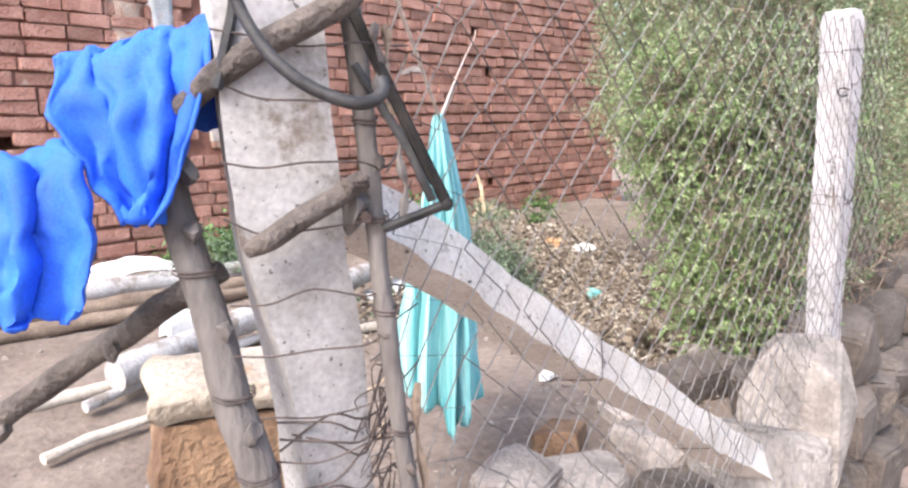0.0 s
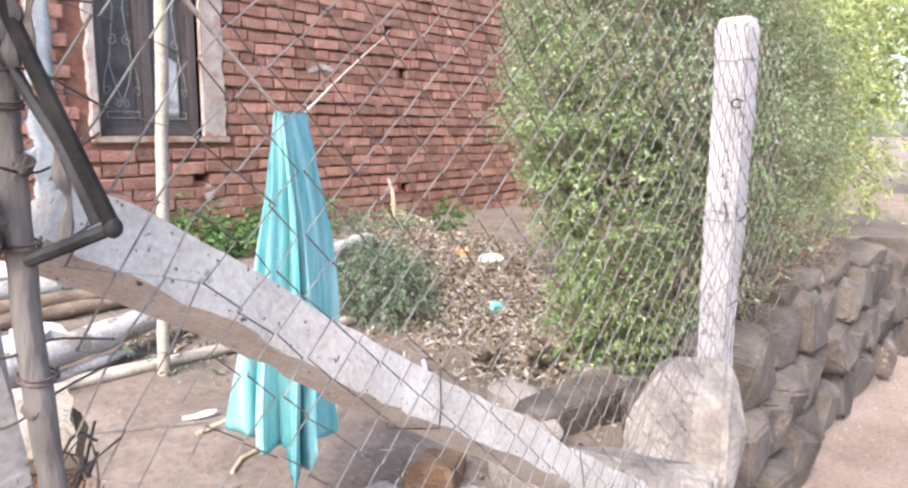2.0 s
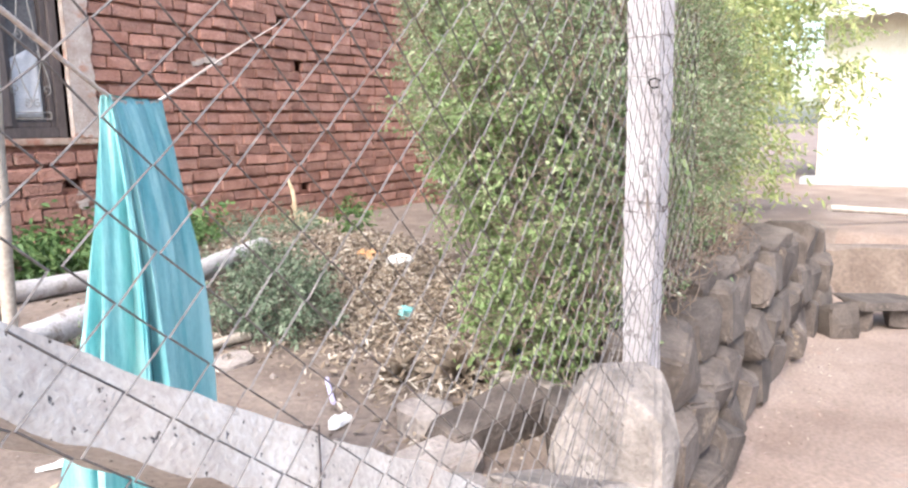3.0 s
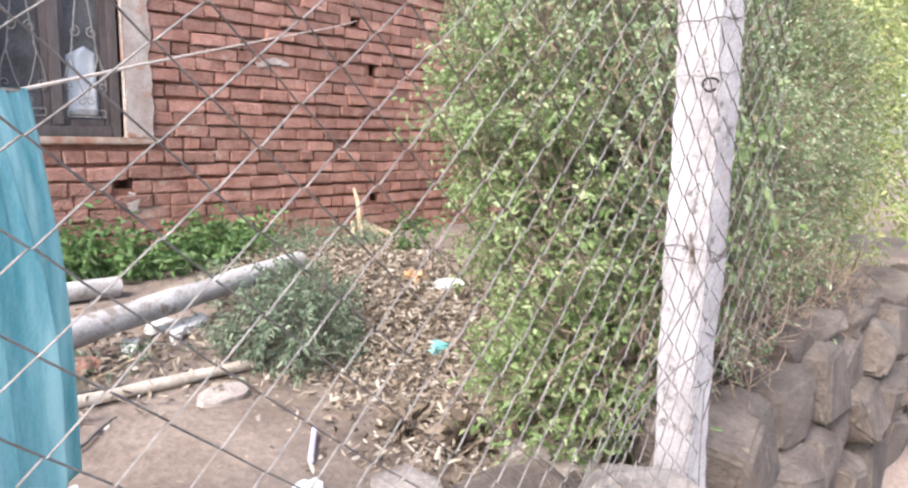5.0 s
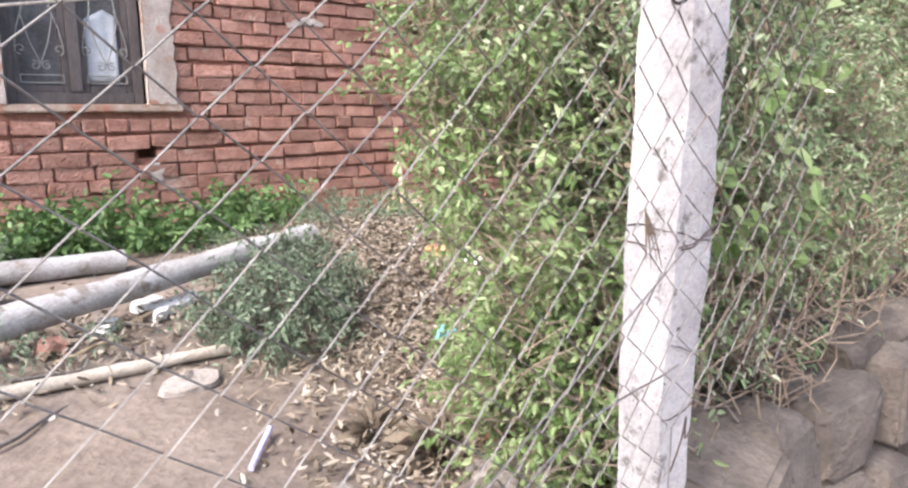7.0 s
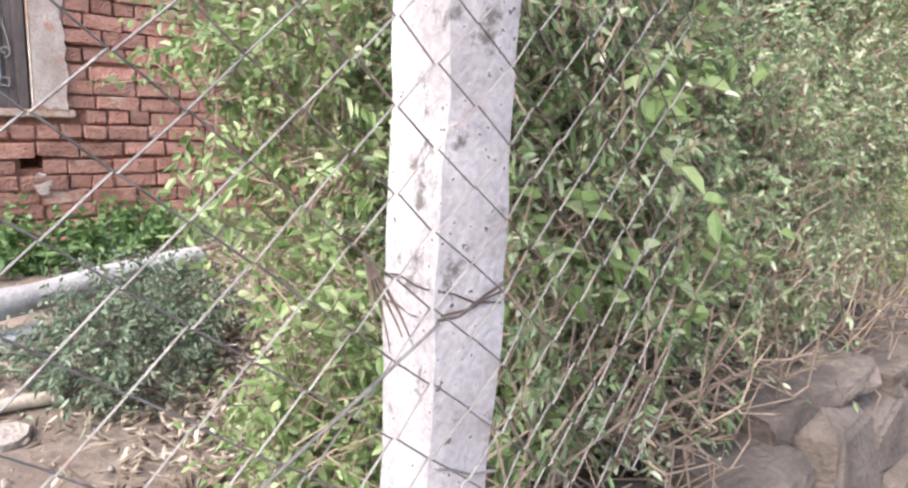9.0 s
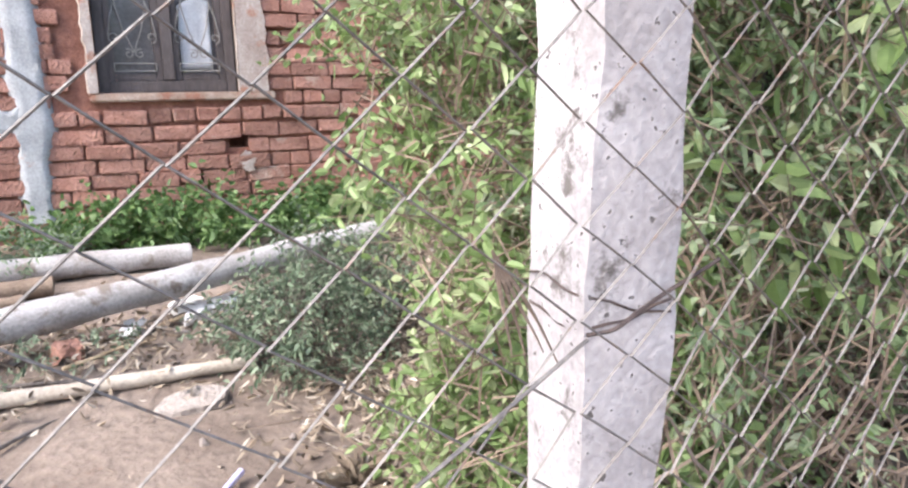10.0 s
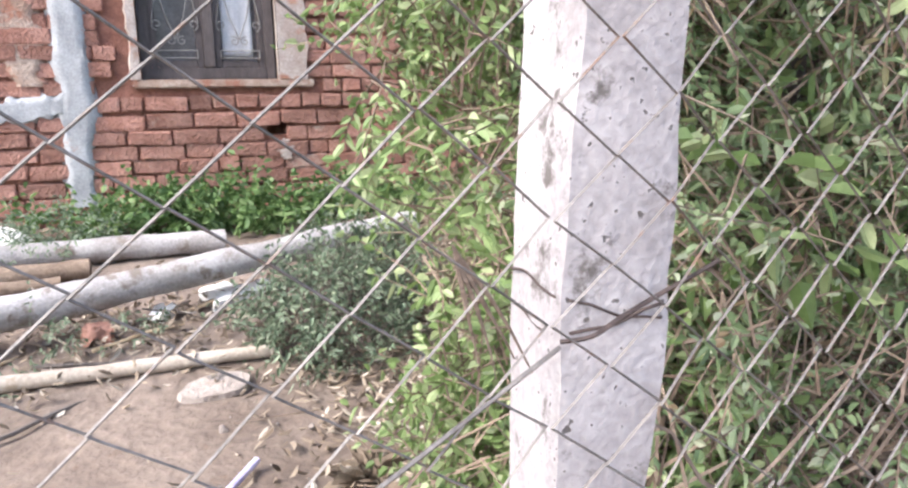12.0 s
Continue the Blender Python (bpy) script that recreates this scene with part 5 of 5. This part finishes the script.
def litter():
    def heap(x, y):
        return np.clip(np.exp(-((x - 4.05 - 0.25 * (y - 3.3)) / 0.72) ** 4 - ((y - 3.4) / 1.25) ** 4) * 0.9 + np.exp(-((x - 3.35) / 0.45) ** 2 - ((y - 1.85) / 0.3) ** 2) + 0.35 * np.exp(-((x - 2.6) / 0.5) ** 2 - ((y - 3.3) / 0.25) ** 2) + 0.004, 0, 1)
    scatter_leaves("leaf_litter", "dry brown leaves and chaff on the earth", (2.0, 6.0, 1.5, 4.95), 30000, 0.042, 0.013, LEAF_DRY, 5, 0.06, 0.5, heap)
    scatter_leaves("leaf_litter", "fine straw and leaf crumbs on the earth", (0.3, 6.0, 1.4, 4.95), 1100, 0.02, 0.003, LEAF_DRY, 6, 0.008, 0.15)
    scatter_leaves("leaf_litter", "small leaf crumbs on the bank", (1.2, 7.0, 0.9, 1.6), 900, 0.025, 0.008, LEAF_DRY, 7, 0.012, 0.3)
    for k, (x, y, n, r) in enumerate(((3.08, 2.22, 150, 0.10), (3.12, 1.98, 210, 0.12), (3.25, 2.02, 130, 0.1))):
        rng = np.random.default_rng(60 + k)
        d = unit(rng.normal(size=(n, 3)) * np.array([1, 1, 0.8]) + np.array([0, 0, 0.35]))
        base = np.array([x, y, float(yard(x, y)) + 0.01]) + d * r * 0.35 * rng.random((n, 1))
        base[:, 2] = np.maximum(base[:, 2], float(yard(x, y)) + 0.005)
        side = unit(np.cross(d, rng.normal(size=(n, 3))))
        v, f = leaf_arrays(base, d, side, r * rng.uniform(0.6, 1.2, n), r * 0.28 * rng.uniform(0.6, 1.2, n), 0.6)
        th = thing("dry_leaf_clump", (x, y, float(yard(x, y))), "tuft of dry curled brown leaves", "leaf clump", "dry leaf clumps")
        raw("leaves", v, f, LEAF_DRY, th, "", "stuff")


litter()


def pebbles():
    rng = random.Random(77)
    h = Heap()
    base = []
    for k in range(4):
        me = stone_mesh((1, 1, 0.7), 300 + k, 6, 0.1, 1)
        base.append((np.array([q.co[:] for q in me.vertices]), [tuple(p.vertices) for p in me.polygons]))
        bpy.data.meshes.remove(me)
    for k in range(420):
        x, y = rng.uniform(0.6, 5.0), rng.uniform(1.45, 4.6)
        r = 0.004 + 0.012 * rng.random() ** 3
        v, f = base[k % 4]
        z = float(earth(x, y))
        h.add(v * r + np.array([x, y, z + 0.3 * r]), f)
    ob = h.link("pebbles", ROCK_PALE, None, "", "stuff")
    tagged(ob, "small pebbles and clods scattered on the earth", "pebbles", "", "stuff")


pebbles()


def limb(h, pts, r0, r1):
    p = curve_points(pts, 18)
    h.add(*tube(p, np.linspace(r0, r1, len(p)), 7, 0.006))


def bush():
    th = thing("large_bush", (4.1, 2.1, 0.5), "large sprawling green bush behind the fence", "bush")
    blobs = [(3.72, 2.25, 1.15, 0.45, 0.40, 0.55), (4.05, 2.35, 1.75, 0.60, 0.55, 0.55), (4.30, 2.05, 1.15, 0.70, 0.55, 0.65),
             (3.40, 1.95, 1.45, 0.32, 0.30, 0.36), (3.18, 1.85, 1.62, 0.22, 0.22, 0.26), (4.15, 2.25, 2.35, 0.75, 0.65, 0.50), (5.0, 2.0, 1.55, 0.75, 0.60, 0.85),
             (3.45, 1.85, 0.95, 0.30, 0.28, 0.34), (3.55, 1.75, 1.95, 0.40, 0.35, 0.45), (3.75, 1.62, 1.35, 0.42, 0.25, 0.60), (3.3, 1.55, 1.85, 0.25, 0.2, 0.4), (3.55, 1.45, 1.05, 0.35, 0.14, 0.30), (4.1, 1.5, 1.2, 0.5, 0.18, 0.45), (3.35, 1.42, 1.4, 0.25, 0.12, 0.35), (4.0, 1.42, 0.98, 0.65, 0.14, 0.2)]

    def keep(p):
        # the bush stays clear of the fence and litter heap; its edge is shaped to fit the camera's view
        x, y, z = p[:, 0], p[:, 1], p[:, 2]
        slope = np.interp(z, (0.6, 0.85, 1.1, 1.45, 1.9), (1.75, 1.5, 1.3, 0.95, 0.95))
        foot = np.interp(z, (0.6, 0.85, 1.1, 1.45, 1.9), (3.34, 3.34, 3.28, 3.02, 3.03))
        edge = foot + slope * np.clip(y - 1.92, 0, 3) - 0.25 * np.clip(1.92 - y, 0, 1) + 0.06 * np.sin(z * 9 + y * 5) + 0.04 * np.sin(z * 23)
        # thin and twiggy low down over the stones
        patchy = np.sin(x * 13.1 + 1) * np.sin(z * 11.7) + 0.6 * np.sin(x * 29 + z * 23)
        thin = (y < 1.95) & (z < 1.5) & (x > 3.3) & (patchy > 0.45 + 1.5 * (z - 0.9))
        return (y > 1.27) & (z > 0.62) & (x > edge) & ~thin
    foliage(blobs, 19000, 15, 0.0205, 0.0094, 0.19, 1, LEAF_BUSH, th, TWIG, "crown", 0.25, keep)
    base = (4.1, 2.12, 0.48)
    for q in ((3.5, 1.9, 1.5), (3.8, 2.4, 1.7), (4.15, 2.2, 2.5), (4.6, 2.0, 1.8), (5.1, 1.95, 1.9), (3.55, 1.85, 1.0), (3.75, 1.7, 1.9), (4.4, 2.4, 2.2)):
        m = ((base[0] + q[0]) / 2 + 0.05, (base[1] + q[1]) / 2, (base[2] + q[2]) / 2 + 0.12)
        p = curve_points((base, m, q), 18)
        v, f = tube(p, np.linspace(0.022, 0.006, len(p)), 7, 0.006)
        raw("limb", v, f, BARK_DARK, th, "dark slender limb", "", 50)
    v, f = tube(curve_points((base, (3.95, 2.0, 0.9), (3.72, 1.72, 1.5), (3.62, 1.62, 2.3)), 24), np.linspace(0.04, 0.02, 25), 10, 0.006)
    raw("trunk", v, f, BARK_GREY, th, "grey leaning trunk", "", 50)
    # light-leaved growth low at the fence
    def clear(p):
        return (p[:, 1] > 1.27) & (p[:, 2] > 0.5) & (p[:, 0] > 2.95 + 0.05 * np.sin(p[:, 2] * 19))
    low = thing("fence_weeds", (3.15, 1.75, 0.5), "light green leafy weeds at the fence foot", "weeds")
    foliage([(3.12, 1.70, 0.72, 0.15, 0.16, 0.17), (3.25, 1.80, 0.82, 0.17, 0.16, 0.2), (3.35, 1.62, 0.8, 0.25, 0.18, 0.22)], 620, 11, 0.027, 0.014, 0.13, 4, LEAF_LIGHT, low, LOG_BROWN, "leaves", 0.4, clear)
    spray = thing("leafy_spray", (3.2, 1.95, 1.2), "bright leafy shoots hanging out of the bush", "shoots")
    foliage([(3.06, 1.90, 1.42, 0.13, 0.13, 0.09), (3.18, 1.95, 1.62, 0.16, 0.15, 0.16), (3.32, 2.0, 1.25, 0.16, 0.14, 0.22), (3.07, 1.66, 1.28, 0.08, 0.12, 0.34), (3.04, 1.58, 0.98, 0.07, 0.1, 0.22)], 560, 11, 0.024, 0.0125, 0.14, 9, LEAF_LIGHT, spray, LOG_BROWN, "leaves", 0.2, clear)
    shoot = thing("leafy_spray", (3.5, 1.5, 1.0), "broad light leaves on shoots beside the stone post", "shoots")
    foliage([(3.42, 1.42, 1.24, 0.12, 0.08, 0.09), (3.62, 1.45, 1.5, 0.14, 0.1, 0.12), (3.75, 1.42, 1.1, 0.16, 0.08, 0.12)], 70, 7, 0.042, 0.024, 0.13, 19, LEAF_LIGHT, shoot, LOG_BROWN, "leaves", 0.2, clear)
    # tangle of dry stems low at the stone wall
    st = thing("dry_tangle", (3.9, 1.5, 0.8), "tangle of dry brown stems over the stones", "dry stems", "", "stuff")
    rng = np.random.default_rng(17)
    hp = Heap()
    for k in range(700):
        x = rng.uniform(3.15, 5.2)
        p0 = np.array([x, rng.uniform(1.33, 1.75), rng.uniform(0.68, 0.92)])
        w = unit(rng.normal(size=3) * np.array([1, 0.5, 0.7]) + np.array([0, 0, 0.3])) * rng.uniform(0.15, 0.45)
        pts = [p0, p0 + w * 0.4 + rng.normal(size=3) * 0.02, p0 + w * 0.75 + rng.normal(size=3) * 0.03, p0 + w]
        pts = [np.array([a, max(b, 1.26), c]) for a, b, c in pts]
        hp.add(*tube(pts, [0.003, 0.0026, 0.002, 0.001], 3, cap=False))
    for k in range(70):
        p0 = np.array([rng.uniform(3.35, 4.7), rng.uniform(1.35, 1.8), rng.uniform(0.75, 1.75)])
        w = unit(rng.normal(size=3) * np.array([1, 0.3, 0.5]) + np.array([0.2, -0.1, 0.15])) * rng.uniform(0.2, 0.5)
        bend = rng.normal(size=3) * 0.05
        pts = curve_points([p0 + w * t + bend * math.sin(3 * t) for t in (0, 0.3, 0.6, 1.0)], 10)
        pts = [np.array([a, max(b, 1.26), c]) for a, b, c in pts]
        hp.add(*tube(pts, np.linspace(0.0022, 0.0008, len(pts)), 4, cap=False))
    hp.link("stems", TWIG, st, "", "stuff")


bush()


def small_plants():
    sh = thing("small_shrub", (3.2, 3.05, 0.53), "low grey-green shrub on the yard earth", "shrub")
    foliage([(3.20, 3.05, 0.66, 0.24, 0.22, 0.16), (3.38, 3.2, 0.70, 0.2, 0.2, 0.17), (3.06, 3.12, 0.60, 0.17, 0.16, 0.08), (3.50, 3.36, 0.66, 0.16, 0.15, 0.12), (3.25, 2.86, 0.58, 0.18, 0.1, 0.08), (3.62, 3.3, 0.64, 0.14, 0.14, 0.06)], 600, 11, 0.027, 0.012, 0.13, 12, LEAF_SHRUB, sh, BARK_DARK, "leaves", 0.5,
            lambda p: p[:, 2] > 0.5)
    wd = thing("wall_weeds", (3.2, 4.6, 0.7), "green weeds along the foot of the brick wall", "weeds")
    blobs = [(x, 4.62 + 0.12 * math.sin(x * 5), 0.74, 0.2, 0.2, 0.10 + 0.04 * math.sin(x * 7)) for x in np.arange(2.35, 4.2, 0.16)]
    foliage(blobs, 620, 9, 0.048, 0.029, 0.14, 13, LEAF_WEED, wd, None, "leaves", 0.6, lambda p: (p[:, 2] > 0.64) & (p[:, 1] < WY - 0.03))
    lw = thing("log_weeds", (2.1, 4.3, 0.7), "trailing green weeds over the logs", "weeds")
    foliage([(2.2, 4.22, 0.76, 0.25, 0.12, 0.07), (2.35, 4.35, 0.78, 0.2, 0.12, 0.08), (1.45, 4.45, 0.74, 0.2, 0.1, 0.06)], 150, 11, 0.025, 0.010, 0.12, 14, LEAF_SHRUB, lw, None, "leaves", 0.3)
    lw = thing("yard_weeds", (2.2, 3.3, 0.6), "low dark weeds under the pale log", "weeds")
    foliage([(2.2, 3.18, 0.63, 0.3, 0.08, 0.05), (2.5, 3.2, 0.64, 0.2, 0.08, 0.05), (2.1, 2.96, 0.57, 0.15, 0.06, 0.04), (3.5, 3.7, 0.72, 0.3, 0.3, 0.06), (4.4, 4.3, 0.8, 0.4, 0.3, 0.08)], 430, 11, 0.022, 0.009, 0.1, 15, LEAF_SHRUB, lw, None, "leaves", 0.3)
    cl = thing("heap_sprig", (4.75, 3.9, 0.75), "dark green sprig growing on the litter heap", "sprig")
    foliage([(4.75, 3.9, 0.84, 0.1, 0.1, 0.08)], 45, 9, 0.035, 0.018, 0.1, 16, LEAF_WEED, cl, None, "leaves", 0.4)


small_plants()


def tree(name, base, blobs, twigs, leaf, wide, tlen, seed, material, label, per=11, r=0.06):
    th = thing(name, base, label, "tree", "trees beyond the bush")
    foliage(blobs, twigs, per, leaf, wide, tlen, seed, material, th, None, "crown", 0.1)
    top = max(blobs, key=lambda q: q[2])
    v, f = tube(curve_points((base, (base[0] + 0.1, base[1], base[2] + 0.6), ((base[0] + top[0]) / 2, (base[1] + top[1]) / 2, top[2] * 0.55), top[:3]), 24), np.linspace(r, r * 0.3, 25), 9, 0.01)
    raw("trunk", v, f, BARK_GREY, th, "", "", 50)
    h = Heap()
    for q in blobs:
        limb(h, ((base[0], base[1], base[2] + 0.5), ((base[0] + q[0]) / 2, (base[1] + q[1]) / 2, (base[2] + q[2]) / 2 + 0.3), q[:3]), r * 0.5, 0.008)
    h.link("limbs", BARK_GREY, th, "", "", 50)
    return th


def distance():
    tree("roadside_tree", (6.1, 2.2, 0.5), [(6.0, 2.1, 1.7, 0.8, 0.6, 0.8), (6.5, 2.3, 2.5, 0.9, 0.8, 0.8), (5.7, 1.9, 2.4, 0.6, 0.5, 0.6), (6.9, 1.9, 1.5, 0.7, 0.5, 0.5), (6.2, 1.8, 1.1, 0.6, 0.4, 0.4)],
         1500, 0.05, 0.022, 0.32, 31, LEAF_YELLOW, "yellowish green tree behind the retaining wall")
    tree("roadside_tree", (8.8, 2.6, 0.3), [(8.8, 2.5, 2.3, 1.1, 0.9, 1.0), (8.4, 2.0, 3.0, 1.0, 0.8, 0.8), (9.3, 1.7, 2.2, 0.8, 0.6, 0.6), (8.9, 2.9, 1.3, 0.9, 0.8, 0.7)],
         1400, 0.07, 0.03, 0.42, 32, LEAF_YELLOW, "airy yellow-green tree beside the road", r=0.08)
    tree("garden_tree", (11.5, 5.5, 0.3), [(11.5, 5.3, 3.0, 1.6, 1.5, 1.6), (10.4, 4.4, 2.2, 1.2, 1.0, 1.3), (12.5, 4.2, 2.4, 1.3, 1.2, 1.2), (9.6, 5.0, 3.5, 1.3, 1.2, 1.3)],
         1500, 0.10, 0.045, 0.55, 33, LEAF_FAR, "leafy green tree beyond the yard", r=0.12)
    tree("garden_tree", (17.5, 7.5, 0.3), [(17.5, 7.5, 3.5, 2.6, 2.4, 2.6), (15.5, 5.6, 2.5, 1.8, 1.6, 1.6), (19, 6, 4.5, 2, 2, 2)],
         1300, 0.16, 0.07, 0.8, 34, LEAF_FAR, "leafy green tree beyond the yard", r=0.16)
    # sunlit house at the end of the road
    th = thing("white_house", (15.0, -1.0, 0.42), "sunlit limewashed house with a corrugated roof", "house")
    box_part("wall", (15.0, -6.0, 0.42), (15.25, 2.1, 3.35), LIMEWASH, th, "", 0.01)
    box_part("side_wall", (15.25, 1.85, 0.42), (19.0, 2.1, 3.35), LIMEWASH, th, "", 0.01)
    box_part("plinth", (14.5, -6.0, 0.30), (15.0, 2.3, 0.52), CEMENT, th, "pale cement plinth", 0.01)
    v, f = [], []
    n = 120
    for j, (x, z) in enumerate(((14.3, 3.08), (16.0, 3.60), (17.5, 4.05))):
        for i in range(n + 1):
            v.append((x, -6.2 + 8.6 * i / n, z + 0.025 * math.sin(i * math.pi / 2)))
    for j in range(2):
        for i in range(n):
            f.append((j * (n + 1) + i, j * (n + 1) + i + 1, (j + 1) * (n + 1) + i + 1, (j + 1) * (n + 1) + i))
    ob = raw("roof", v, f, ROOF, th, "corrugated metal roof", "", 60)
    sol = ob.modifiers.new("thick", 'SOLIDIFY'); sol.thickness = 0.012
    bar("fallen_pole", ((9.0, 1.3, 0.60), (9.6, 0.7, 0.52), (10.2, 0.1, 0.43)), (0.035, 0.03), POLE, "pale pole leaning over the road bank", "pole", 8, 0.004, 14)
    # low earth terrace wall along the road end
    st = thing("low_wall", (8.1, -0.2, 0.0), "low brown mud wall beside the road", "wall", "", "")
    v, f = rough_column([((7.75 + 0.04 * i, 1.6 - 0.22 * i, 0.20), Vector((0.15, 0.02, 0)), Vector((0, 0, 0.21 + 0.012 * math.sin(i * 1.7)))) for i in range(18)], 4, 0.03, 9)
    raw("bank", v, f, SOIL, st, "", "", 50)


distance()


# ---- bricks of the wall, last ----
def bricks():
    near = [b for b in brick_list if 1.2 < b[0] < 4.4 and 0.6 < b[1] < 2.0]
    near.sort(key=lambda b: abs(b[0] - 2.9) + 0.6 * abs(b[1] - 1.2))
    chosen = set(near[:300])
    h = Heap()
    datas = []
    for me in brick_meshes:
        datas.append((np.array([v.co[:] for v in me.vertices]), [tuple(p.vertices) for p in me.polygons]))
        me.materials.append(BRICK)
    for b in brick_list:
        x, z, k, tilt, proud = b
        if b in chosen:
            ob = new("brick", brick_meshes[k])
            ob.matrix_world = pose(x, WY + proud, z, 0, tilt, 0)
            ob.parent = wall
        else:
            v, f = datas[k]
            c, s = math.cos(radians(tilt)), math.sin(radians(tilt))
            q = np.stack([v[:, 0] * c + v[:, 2] * s + x, v[:, 1] + WY + proud, -v[:, 0] * s + v[:, 2] * c + z], 1)
            h.add(q, f)
    h.link("brickwork", BRICK_REST, wall, "courses of worn red brick", "stuff")


bricks()
